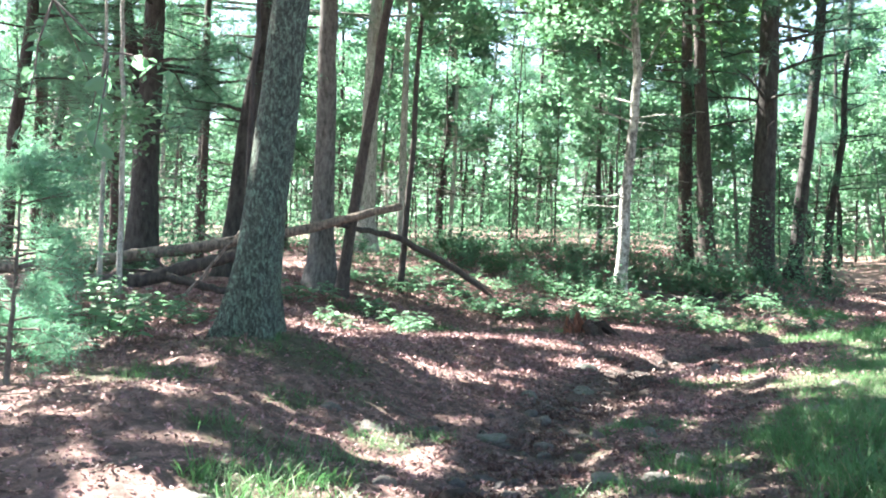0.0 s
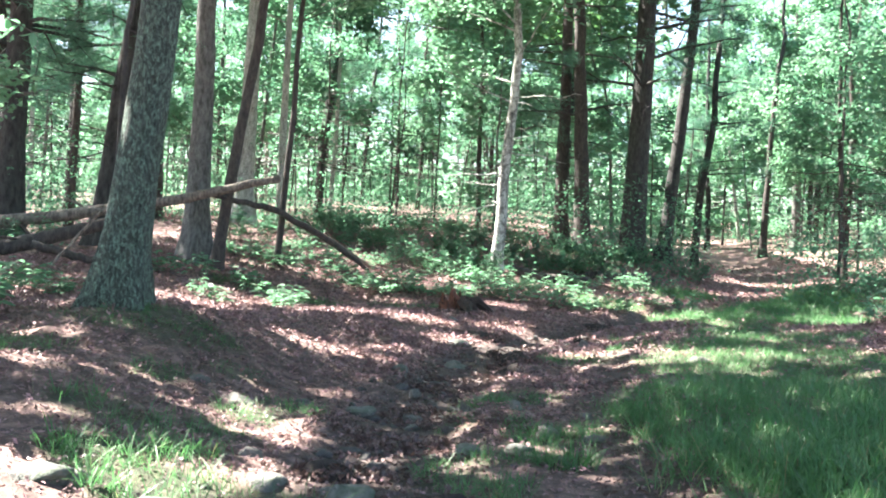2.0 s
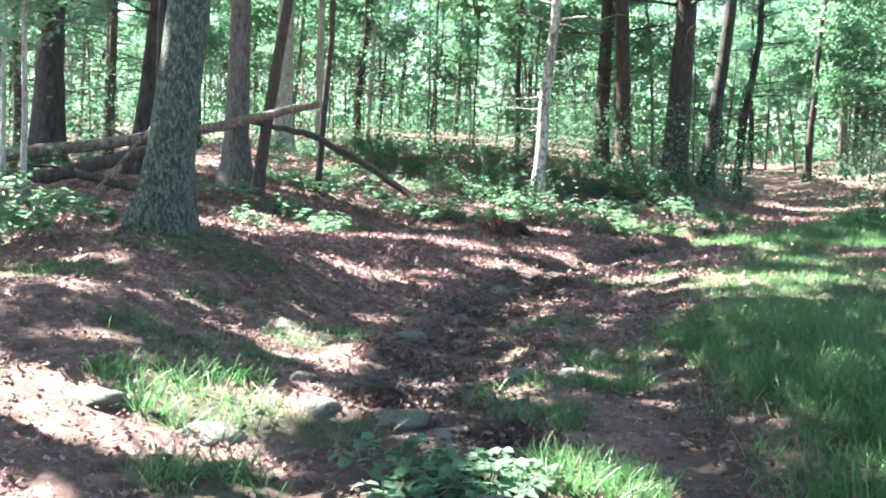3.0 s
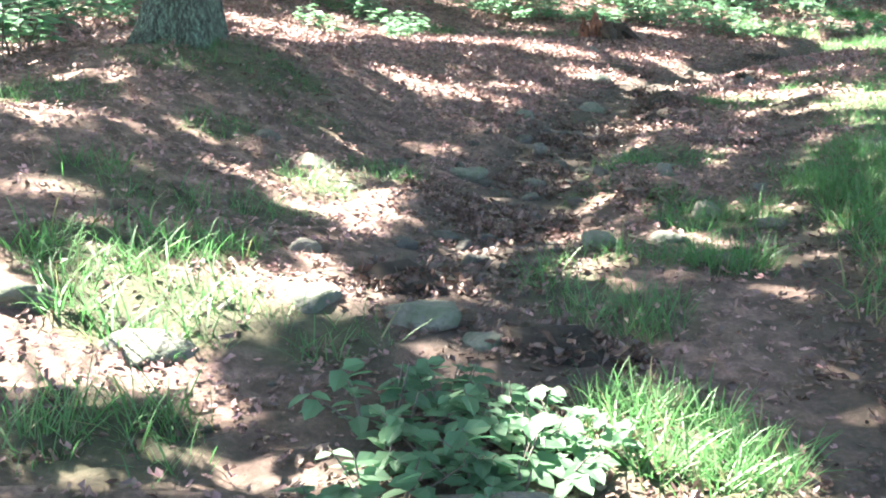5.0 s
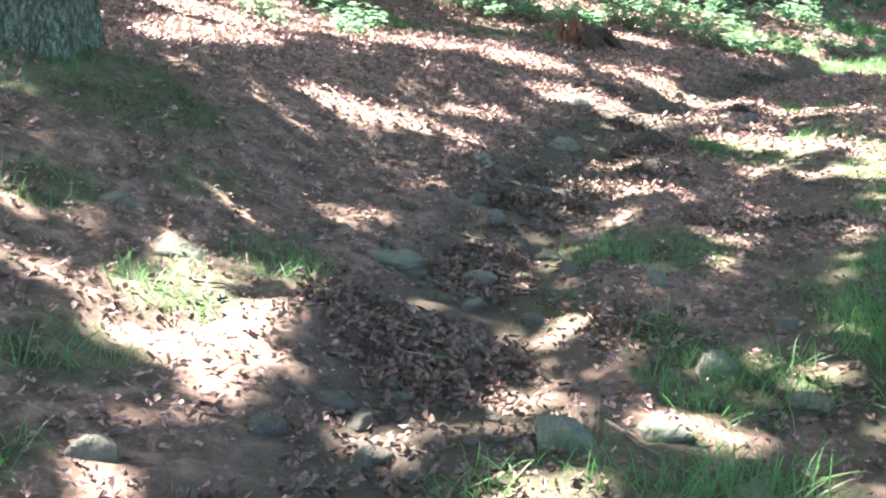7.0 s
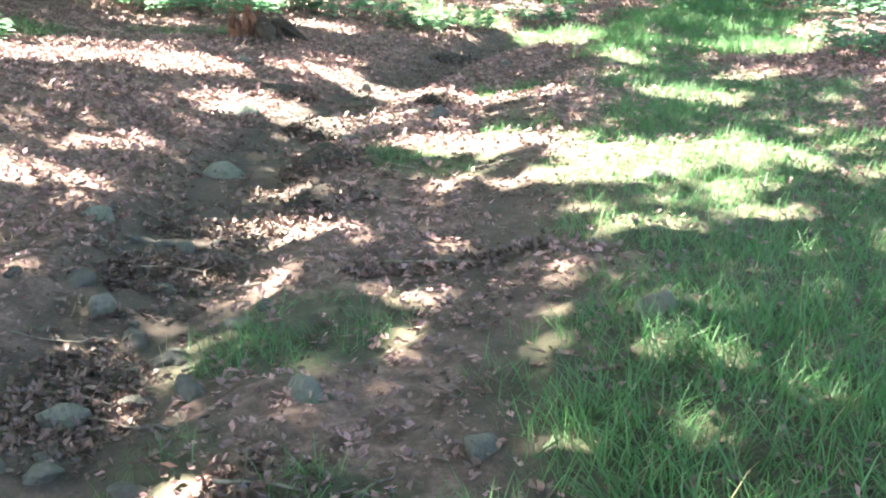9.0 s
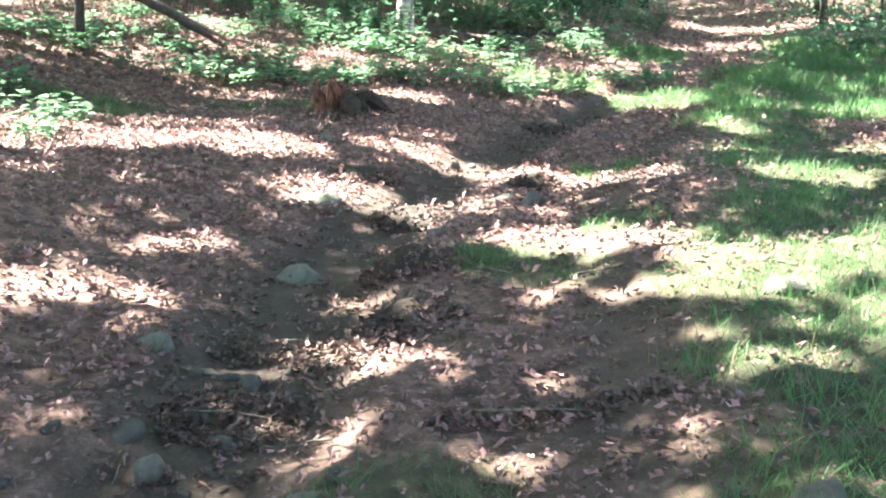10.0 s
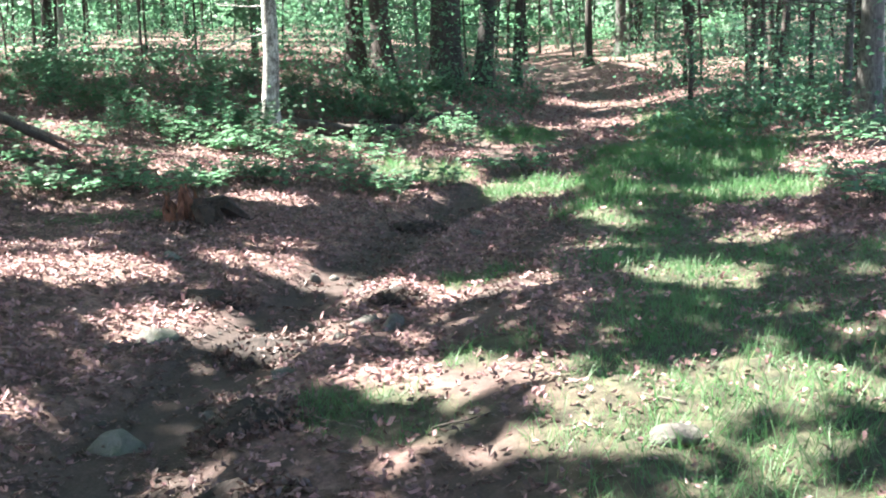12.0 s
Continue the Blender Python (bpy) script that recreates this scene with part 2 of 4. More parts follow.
def height(x, y):
    x, y = np.asarray(x, float), np.asarray(y, float)
    z = np.interp(y, [-300, -5, 0, 3, 5, 8, 12, 16, 20, 25, 30, 36, 45, 60, 100, 400], [-1, 0.15, 0.2, 0.28, 0.33, 0.36, 0.40, 0.44, 0.56, 0.66, 0.76, 1.1, 1.8, 2.8, 4.6, 9])
    d = x - trail_x(y)
    left_bank = np.interp(y, [3, 6, 11, 15, 30], [0.10, 0.38, 0.34, 0.10, 0.08])
    z = z + left_bank * smooth((-d - 0.6) / 1.8) + 0.62 * smooth((-d - 3.6) / 5.0) + 0.010 * np.clip(-d - 8, 0, 60)
    z = z + 0.20 * smooth((d - 0.9) / 1.2) + 0.45 * smooth((d - 2.8) / 4.5) + 0.016 * np.clip(d - 7, 0, 60)
    # the wheel-worn trough of the trail and the dip where the gully crosses
    z = z - 0.12 * np.exp(-((d / 0.42) ** 4)) * smooth((y - 4) / 3) * (1 - 0.6 * smooth((y - 17) / 4))
    z = z + 0.28 * np.exp(-(((x + 2.7) / 1.1) ** 2 + ((y - 8.6) / 1.1) ** 2))
    z = z + 0.5 * smooth((-d - 1.0) / 2.5) * smooth((y - 22) / 6)
    fade = 1 / (1 + (np.hypot(x, y) / 60) ** 2)
    return z + fade * (0.035 * wave(x, y, 0.9, 1.0) + 0.018 * wave(x, y, 2.3, 2.0) + 0.011 * wave(x, y, 6.1, 0.4) + 0.007 * wave(x, y, 15.0, 1.4))
# ---- end of shape ----


def at(x, y, sink=0.0):
    return Vector((x, y, float(height(x, y)) - sink))


# ---- ground sheet ----
def ellipse(x, y, cx, cy, rx, ry, turn=0.0):
    """1 in the middle of an ellipse, 0 at its rim and below outside."""
    c, s = math.cos(radians(turn)), math.sin(radians(turn))
    u, v = (x - cx) * c + (y - cy) * s, -(x - cx) * s + (y - cy) * c
    return 1 - np.hypot(u / rx, v / ry)


def blotch(x, y):
    return 0.5 + 0.25 * wave(x, y, 2.1, 0.3) + 0.25 * wave(x, y, 5.3, 1.1)


# open places left in the added canopy where the sun should reach the ground: middle, half lengths, turn
GAPS_NEAR = [(-1.79, 6.83, 0.16, 0.05, 35), (-1.46, 6.44, 0.18, 0.05, 32), (-1.02, 6.5, 0.66, 0.2, -61), (-0.85, 4.95, 0.26, 0.16, 0), (-1.03, 7.89, 0.36, 0.1, 13), (0.57, 6.16, 0.15, 0.04, -40),
             (0.25, 5.42, 0.14, 0.01, -47), (-1.2, 4.91, 0.42, 0.12, 32), (-1.14, 4.58, 0.38, 0.12, 32), (-1.75, 4.3, 0.3, 0.2, 0), (0.37, 3.85, 0.45, 0.22, -73), (-1.3, 4.15, 0.5, 0.16, 0), (-0.5, 3.75, 0.28, 0.08, 0),
             (-1.06, 10.0, 0.6, 0.22, 20), (0.52, 9.51, 0.34, 0.06, -40), (1.9, 9.82, 0.26, 0.1, -12), (2.4, 10.05, 0.26, 0.16, 13), (2.95, 10.2, 0.3, 0.14, 20), (2.75, 9.78, 0.3, 0.1, -10), (2.3, 9.55, 0.24, 0.08, -10), (2.8, 9.3, 0.22, 0.08, 10), (2.18, 8.72, 0.2, 0.05, -4), (2.35, 9.1, 0.14, 0.06, 0), (3.3, 9.9, 0.14, 0.16, 0),
             (1.78, 10.9, 0.6, 0.14, -44), (-0.52, 11.12, 0.36, 0.1, 33), (-2.51, 6.2, 0.2, 0.3, -8), (-3.2, 6.1, 0.85, 0.6, 0)]
GAPS_FAR = [(-3.3, 14.0, 0.8, 0.6, 0), (-1.6, 13.9, 1.0, 0.35, 5), (-1.7, 15.6, 1.2, 0.5, 0), (-2.43, 14.87, 1.0, 0.9, 16), (-0.9, 14.3, 1.0, 0.5, -5), (1.1, 14.42, 0.8, 0.14, -44), (2.05, 13.1, 0.95, 0.14, -52), (0.28, 12.89, 0.3, 0.28, 13), (1.02, 12.49, 0.3, 0.1, -37),
            (3.71, 12.25, 0.25, 0.3, 12), (5.91, 15.59, 0.6, 0.28, -11), (4.79, 13.28, 0.38, 0.14, 2), (10.1, 31.6, 2.0, 0.8, -40), (12.34, 31.75, 0.5, 0.6, 3), (8.8, 27.4, 0.8, 1.2, -17),
            (4.15, 18.1, 0.7, 0.4, -80), (3.96, 14.63, 0.5, 0.1, -90), (3.12, 19.74, 0.9, 0.55, -65), (-1.03, 17.78, 0.45, 0.2, -6), (1.04, 17.73, 0.6, 0.2, -52), (1.01, 15.31, 0.5, 0.12, -42),
            (-2.9, 11.9, 0.5, 0.8, 15), (-2.6, 18.6, 1.2, 0.8, 0), (-5.0, 11.8, 0.5, 0.4, -38), (-5.3, 24.6, 1.9, 2.2, -13), (0.2, 20.6, 1.2, 0.5, 0), (-4.3, 8.6, 0.4, 0.4, 0),
            (2.0, 23.7, 1.1, 0.4, -25), (4.5, 24.0, 0.4, 0.5, 0), (7.3, 16.5, 0.5, 0.5, 0), (-1.0, 20.6, 1.0, 0.5, 0)]


def in_gap(c, room=0.12):
    """Whether leaves at the places c (n x 3) would stand in the sun's way to an open place."""
    s = np.array(SUN_DIR) / SUN_DIR.z
    up = c[:, 2] - 0.6
    gx, gy = c[:, 0] - s[0] * up, c[:, 1] - s[1] * up
    return np.max([ellipse(gx, gy, e[0], e[1], e[2] + room, e[3] + room, e[4]) for e in GAPS_NEAR + GAPS_FAR], axis=0) > 0


# grassy spots: middle, half lengths, turn
GRASS_SPOTS = [(-2.25, 8.1, 0.85, 0.5, 20), (-1.87, 7.05, 0.28, 0.2, 58), (-1.46, 7.78, 0.32, 0.2, 65), (-1.17, 6.67, 0.3, 0.3, 29), (-0.94, 7.16, 0.34, 0.3, -42), (-1.25, 5.93, 0.3, 0.24, 24),
               (-1.6, 5.0, 0.22, 0.2, 13), (-1.27, 5.22, 0.3, 0.2, 52), (-1.16, 4.56, 0.4, 0.3, 27), (-1.49, 4.77, 0.3, 0.26, 0), (-1.01, 3.8, 0.34, 0.28, -17), (0.06, 5.44, 0.5, 0.2, -85),
               (0.56, 7.95, 0.56, 0.42, 40), (0.62, 6.8, 0.28, 0.24, 0), (0.17, 7.2, 0.2, 0.26, 0), (1.4, 10.6, 0.75, 0.34, -55), (0.41, 4.11, 0.4, 0.28, -52), (0.5, 5.8, 0.5, 0.28, 0), (0.3, 5.1, 0.3, 0.3, 0), (0.75, 6.5, 0.4, 0.35, 0), (-0.7, 4.6, 0.3, 0.25, 0), (-1.75, 5.7, 0.4, 0.3, 0),
               (3.05, 19.6, 1.1, 0.8, -62), (4.1, 18.1, 0.6, 1.0, 0), (4.06, 14.9, 0.4, 0.5, 0), (2.45, 13.22, 0.5, 0.3, -71), (2.04, 11.06, 0.3, 0.3, 0),
               (5.7, 24.2, 0.9, 1.6, -24), (6.15, 20.6, 0.7, 1.4, -31), (8.57, 23.0, 1.2, 1.6, 9), (-2.6, 16.4, 1.2, 0.5, 0), (-0.6, 17.0, 0.8, 0.3, 0), (-2.9, 6.9, 0.5, 0.5, 0)]


def grass_cover(x, y):
    d = x - trail_x(y)
    wander = 0.30 * wave(x, y, 1.1, 0.7) + 0.14 * wave(x, y, 3.7, 2.9)
    bank = smooth((x + wander - np.interp(y, [0, 3.5, 5.7, 7.3, 8.2, 9.5, 11.3, 13.7, 17.9, 21, 30], [1.0, 0.78, 1.0, 1.15, 1.4, 1.75, 2.45, 3.2, 4.5, 6.3, 9.6])) / 0.5)
    bank = bank * (1 - smooth((x + 2 * wander - np.interp(y, [-2, 6, 9, 11, 14, 20, 30], [3.6, 3.6, 3.7, 3.9, 4.7, 8.0, 10.6])) / 0.8)) * (1 - 0.7 * smooth((y - 22) / 8)) * smooth((y + 1) / 3)
    spots = np.max([ellipse(x, y, *e) for e in GRASS_SPOTS], axis=0) + 0.08 + 0.12 * wave(x, y, 4.1, 1.9)
    return np.clip(np.maximum(bank, smooth(spots * 2.2)) * (0.55 + 0.7 * blotch(x, y)), 0, 1)


def dirt_cover(x, y):
    d = x - trail_x(y)
    worn = np.exp(-((d / (0.44 + 0.15 * wave(x, y, 1.3, 2.2))) ** 4)) * smooth((y - 1.0) / 2.0) * (1 - 0.75 * smooth((y - 17) / 5))
    second = 0.8 * np.exp(-(((x - np.interp(y, [2, 5, 8, 12, 17], [0.7, 1.05, 1.25, 2.2, 4.6])) / 0.28) ** 2)) * smooth((y - 2) / 1.5)
    near = 0.9 * smooth(1.5 * ellipse(x, y, -0.5, 3.2, 0.7, 1.0))
    return np.clip(np.maximum(np.maximum(worn, second), near) * (0.6 + 0.8 * blotch(x + 3, y)), 0, 1)


def ground_sheet():
    xs = np.concatenate([-np.geomspace(400, 9.3, 36), np.arange(-9, 11, 0.07), np.geomspace(11.2, 400, 36)])
    ys = np.concatenate([-np.geomspace(300, 3.3, 26), np.arange(-3, 22, 0.07), np.arange(22.2, 60, 0.6), np.geomspace(62, 700, 24)])
    x, y = np.meshgrid(xs, ys)
    near = (x > -9) & (x < 11) & (y > -3) & (y < 22)
    rng = np.random.default_rng(4)
    dirt, grass = dirt_cover(x, y), grass_cover(x, y)
    z = height(x, y) + near * (rng.random(x.shape) - 0.5) * (0.034 - 0.018 * dirt)
    n = len(xs)
    i, j = np.meshgrid(np.arange(len(ys) - 1), np.arange(n - 1), indexing="ij")
    k = (i * n + j).ravel()
    me = mesh_from("ground", np.stack([x, y, z], -1).reshape(-1, 3), np.stack([k, k + 1, k + n + 1, k + n], -1), GROUND)
    layer = me.color_attributes.new("cover", "FLOAT_COLOR", "POINT")
    layer.data.foreach_set("color", np.stack([dirt, grass, 0 * x, 0 * x + 1], -1).astype(np.float32).ravel())
    tagged(new("ground", me), "brown leaf-strewn forest floor with a worn dirt trail", "ground", kind="structure")


ground_sheet()


# ---- trees ----
def thing(name, place, label, category, group=""):
    ob = new(name)
    ob.empty_display_size = 0.2
    ob.location = place
    return tagged(ob, label, category, group)


def trunk_line(tall, lean, bend, seed, steps=26):
    rng = np.random.default_rng(seed)
    h = np.linspace(0, 1, steps) ** 1.25 * tall
    sway = np.cumsum(rng.normal(size=(steps, 2)) * 0.018 * bend, 0) * (h / tall)[:, None] * tall * 0.35
    return np.c_[lean[0] * h + sway[:, 0], lean[1] * h + sway[:, 1], h - 0.15]


def trunk_shape(tall, r, lean, bend, seed, flare=0.6, sides=14, steps=26):
    pts = trunk_line(tall, lean, bend, seed, steps)
    h = pts[:, 2] + 0.15
    radii = r * ((1 - h / tall) ** 0.75 * 0.96 + 0.04) * (1 + flare * np.exp(-h / (2.2 * r + 0.02)))
    v, f = tube(pts, radii, sides, 0.10, seed)
    if flare > 0.4:
        a = np.arctan2(v[:, 1] - lean[1] * v[:, 2], v[:, 0] - lean[0] * v[:, 2])
        k = 1 + 0.30 * np.exp(-np.clip(v[:, 2], 0, 9) / (2.0 * r)) * np.sin(a * 4 + seed)
        v[:, :2] *= k[:, None]
    return (v, f), pts


def limb(rng, start, way, length, r, droop=0.0, steps=7, wobble=0.06):
    t = np.linspace(0, 1, steps)[:, None]
    p = start + way * length * t + np.array([0, 0, -droop * length]) * t**2
    p[1:] += np.cumsum(rng.normal(size=(steps - 1, 3)), 0) * wobble * length / steps
    return p, r * (1 - 0.85 * t[:, 0])


def broad_crown(rng, tips, per, spread, size, foot=None):
    """Places, ways and sizes of leaves round the limbs' outer parts."""
    c = np.repeat(tips, per, 0) + rng.normal(size=(len(tips) * per, 3)) * spread * (1, 1, 0.45)
    c = c if foot is None else c[~in_gap(c + foot, 0.15)]
    n = len(c)
    return scattered(LEAF4, LEAF4_F, c, random_ways(rng, n, -0.15, 0.4), random_ways(rng, n, 1.5, 1.0), size * rng.uniform(0.6, 1.25, n))


NEEDLE_T = np.array([(-0.03, 0, 0), (0.03, 0, 0), (0.0, 1, 0)])
NEEDLE_F = (np.array([(0, 1, 2)]),)


def needle_sprays(rng, points, per, size, foot=None):
    """Tufts of long thin needles along boughs."""
    c = np.repeat(points, per, 0) + rng.normal(size=(len(points) * per, 3)) * size * 0.35
    c = c if foot is None else c[~in_gap(c + foot, 0.15)]
    n = len(c)
    return scattered(NEEDLE_T, NEEDLE_F, c, random_ways(rng, n, 0.1, 0.7), random_ways(rng, n, 0.3), size * rng.uniform(0.6, 1.3, n))


def tree(name, label, x, y, r, tall, lean=(0, 0), bark_m=None, leaf_m=None, seed=0, crown=(3.0, 9.0), limbs=14, reach=1.8, per=40, leaf=0.16,
         kind="broad", bend=1.0, flare=0.6, group="woodland trees", dead=0, place=None, split=True):
    rng = np.random.default_rng(seed)
    root = thing(name, at(x, y) if place is None else place, label, "tree", group)
    trunk, pts = trunk_shape(tall, r, lean, bend, seed, flare, *((14, 26) if split else (8, 13)))
    branches = []
    tips = []
    for k in range(limbs):
        hz = rng.uniform(*crown)
        base = np.array([np.interp(hz, pts[:, 2], pts[:, c]) for c in range(3)])
        a = rng.uniform(0, 2 * np.pi)
        way = np.array([math.cos(a), math.sin(a), rng.uniform(0.0, 0.35) if kind == "pine" else rng.uniform(0.15, 0.8)])
        way /= np.linalg.norm(way)
        length = reach * rng.uniform(0.55, 1.15) * (1 - 0.4 * max(0, hz - crown[0]) / max(crown[1] - crown[0], 0.1))
        p, rr = limb(rng, base, way, length, max(0.006, r * 0.16), 0.12 if kind == "pine" else 0.0)
        one = [tube(p, rr + 0.003, 5, 0, k) if split else tube(p[::2], rr[::2] + 0.003, 4, 0, k, cap=False)]
        for q in range(3):
            j = rng.integers(2, 6)
            w2 = way + rng.normal(size=3) * 0.55
            p2, r2 = limb(rng, p[j], w2 / np.linalg.norm(w2), length * 0.45, rr[j] * 0.6, 0.05, 5)
            if split or q == 0:
                one.append(tube(p2, r2 + 0.002, 4 if split else 3, 0, k, cap=False))
            tips.append(p2[2:])
        tips.append(p[3:])
        branches.append(("limb", one))
    for k in range(dead):
        hz = rng.uniform(1.5, crown[0] + 1.5)
        base = np.array([np.interp(hz, pts[:, 2], pts[:, c]) for c in range(3)])
        a = rng.uniform(0, 2 * np.pi)
        p, rr = limb(rng, base, np.array([math.cos(a), math.sin(a), rng.uniform(-0.15, 0.25)]), rng.uniform(0.5, 1.5) * (0.6 + 0.4 * reach), 0.014, 0.05, 7, 0.16)
        p2, r2 = limb(rng, p[3], random_ways(rng, 1, 0, 0.4)[0], 0.5, 0.007, 0.05, 5, 0.1)
        branches.append(("dead_twig", [tube(p, rr + 0.003, 4, 0, k, cap=False), tube(p2, r2 + 0.002, 4, 0, k, cap=False)]))
    if split:
        part("trunk", mesh_from(name + "_trunk", *trunk, bark_m), root)
        for what, one in branches:
            part(what, mesh_from(name + "_" + what, *joined(one), bark_m), root)
    else:
        part("trunk", mesh_from(name + "_trunk", *joined([trunk] + [q for _, one in branches for q in one]), bark_m), root)
    if len(tips) and per:
        tips = np.concatenate(tips)
        foot = np.array(root.location) if split and tall > 4 else None
        leaves = needle_sprays(rng, tips, per, leaf, foot) if kind == "pine" else broad_crown(rng, tips, per, leaf * 1.6, leaf, foot)
        part("crown", mesh_from(name + "_crown", *leaves, leaf_m, False), root, "green needle sprays" if kind == "pine" else "bright green leaves")
    return root


# the trees along the trail
SAPLING = tree("maple_sapling", "young maple whose leafy branch hangs over the trail edge", -3.9, 4.7, 0.05, 5.0, (0.22, 0.05), GREY_BARK, LEAF_BRIGHT, 29, (2.2, 3.2), 6, 1.5, 9, 0.13, flare=0.2)
def low_branch(root):
    """A drooping leafy branch of the sapling, reaching towards the trail."""
    r = np.random.default_rng(51)
    o = np.array(root.location)
    t = np.linspace(0, 1, 9)[:, None]
    p = np.array([-3.25, 4.75, 3.2]) + np.array([1.25, -0.45, -0.45]) * t + np.array([0, 0, -0.35]) * t**2 - o
    wood, places = [tube(p, np.linspace(0.013, 0.004, 9), 5, 0, 1)], []
    for k in range(9):
        j = r.integers(4, 9)
        q, w = limb(r, p[j], random_ways(r, 1, -0.45, 0.6)[0], r.uniform(0.25, 0.55), 0.004, 0.25, 6)
        wood.append(tube(q, w + 0.002, 4, 0, k, cap=False))
        places.append(q[2:])
    part("limb", mesh_from("sapling_branch", *joined(wood), TWIG), root)
    c = np.repeat(np.concatenate(places), 2, 0)
    n = len(c)
    me = mesh_from("sapling_leaves", *scattered(BROAD, BROAD_F, c, random_ways(r, n, -0.7, 0.5), random_ways(r, n, 1.2), r.uniform(0.06, 0.12, n)), LEAF_BRIGHT, False)
    part("branch_leaves", me, root, "hanging yellow-green maple leaves", kind="stuff")


low_branch(SAPLING)
tree("oak_tree", "thick oak trunk with lichen-flecked furrowed grey bark", -2.62, 8.45, 0.185, 13, (0.095, -0.005), OAK_BARK, LEAF_MID, 11, (6, 11), 10, 3.0, 20, 0.2, flare=0.75, bend=0.35)
tree("pine_tree", "dark rough-barked pine behind the fallen log", -7.7, 18.3, 0.27, 12, (0.03, 0), PINE_BARK, NEEDLE, 12, (2.6, 8), 20, 2.4, 40, 0.22, "pine", dead=10, bend=0.5)
tree("pine_tree", "leaning dark pine trunk in the shade", -6.4, 19.4, 0.2, 12, (0.085, 0.0), PINE_BARK, NEEDLE, 13, (3.0, 8), 16, 2.3, 38, 0.22, "pine", dead=8, bend=0.5)
tree("maple_tree", "grey maple with a wide root flare beside the log", -4.15, 17.6, 0.2, 15, (0.0, 0.0), GREY_BARK, LEAF_BRIGHT, 14, (5, 11), 10, 2.6, 22, 0.17, bend=0.4, flare=0.9)
tree("maple_tree", "dark slanting maple with a pale mossy foot", -3.75, 17.2, 0.10, 14, (0.145, 0.0), DARK_BARK, LEAF_BRIGHT, 15, (4.5, 11), 9, 2.0, 22, 0.16, bend=0.8)
tree("cherry_sapling", "slender dark cherry sapling leaning a little", -2.95, 18.6, 0.062, 12, (0.06, 0), DARK_BARK, LEAF_BRIGHT, 16, (4, 10), 9, 1.5, 20, 0.14, bend=0.7)
tree("grey_birch", "thin grey birch with a pale lower trunk at the trail edge", 1.24, 24.1, 0.14, 13, (0.085, 0), MOTTLED_BARK, LEAF_BRIGHT, 17, (3.5, 10), 14, 2.4, 20, 0.16, bend=0.9, dead=14)
tree("pine_tree", "tall straight white pine with dark bark", 5.55, 30.6, 0.36, 20, (0.015, 0), PINE_BARK, NEEDLE, 18, (4.5, 12), 20, 3.6, 30, 0.24, "pine", bend=0.3, dead=10)
tree("pine_tree", "slim pine with reddish scars leaning away from the trail", 6.85, 32.5, 0.22, 19, (0.085, 0), PINE_BARK, NEEDLE, 19, (5, 13), 14, 2.8, 26, 0.24, "pine", bend=0.4, flare=0.8)
tree("pine_tree", "dark pine standing beside its twin", 4.15, 31, 0.24, 17, (-0.04, 0), DARK_BARK, NEEDLE, 20, (4, 12), 16, 2.6, 30, 0.24, "pine", bend=0.5, dead=12)
tree("pine_tree", "dark pine standing beside its twin", 3.55, 31.6, 0.22, 17, (0.0, 0), DARK_BARK, NEEDLE, 21, (4, 12), 14, 2.6, 30, 0.24, "pine", bend=0.5, dead=12)
tree("maple_tree", "slender dark maple beside the trail bend", 13.2, 43, 0.14, 16, (0.01, 0), DARK_BARK, LEAF_BRIGHT, 22, (3.0, 11), 14, 2.8, 26, 0.22)
tree("maple_tree", "maple with a pale patch low on its trunk", 15.4, 45.5, 0.22, 18, (-0.03, 0), GREY_BARK, LEAF_BRIGHT, 23, (3.5, 13), 14, 3.2, 26, 0.22, bend=0.4)
tree("grey_birch", "pale birch trunk on the bank above the trail", 12.7, 24.3, 0.15, 12, (-0.03, 0), PALE_BARK, LEAF_MID, 24, (3.0, 9), 12, 2.0, 26, 0.16)
tree("hemlock_tree", "thin dark hemlock with low feathery boughs", 12.85, 33.4, 0.13, 12, (0, 0), DARK_BARK, NEEDLE, 25, (1.5, 8), 18, 1.8, 26, 0.2, "pine")
tree("hemlock_tree", "thin dark hemlock with low feathery boughs", 14.8, 33.6, 0.13, 12, (0, 0), DARK_BARK, NEEDLE, 26, (0.9, 7), 18, 1.7, 26, 0.2, "pine")
tree("pine_tree", "brown pine trunk lit at its foot on the rise", 17.5, 39, 0.3, 18, (-0.01, 0), PINE_BARK, NEEDLE, 27, (4, 12), 14, 2.8, 26, 0.24, "pine")
tree("grey_birch", "stout pale birch trunk standing in full sun", -5.45, 28.2, 0.27, 14, (0.03, 0), PALE_BARK, LEAF_BRIGHT, 41, (6, 12), 8, 2.2, 14, 0.16, bend=0.4)
tree("grey_birch", "slim pale birch trunk standing in full sun", -4.5, 28.6, 0.12, 13, (0.0, 0), PALE_BARK, LEAF_BRIGHT, 42, (5, 11), 7, 1.8, 14, 0.16, bend=0.5)
tree("birch_sapling", "thin pale sapling stem among the dark pines", -5.75, 13.0, 0.04, 8, (0.02, 0), PALE_BARK, LEAF_BRIGHT, 43, (3.5, 7), 6, 1.2, 12, 0.12, flare=0.2)
tree("birch_sapling", "thin pale sapling stem among the dark pines", -6.1, 13.2, 0.035, 7, (-0.02, 0), PALE_BARK, LEAF_BRIGHT, 44, (1.2, 6), 6, 1.0, 12, 0.12, flare=0.2)
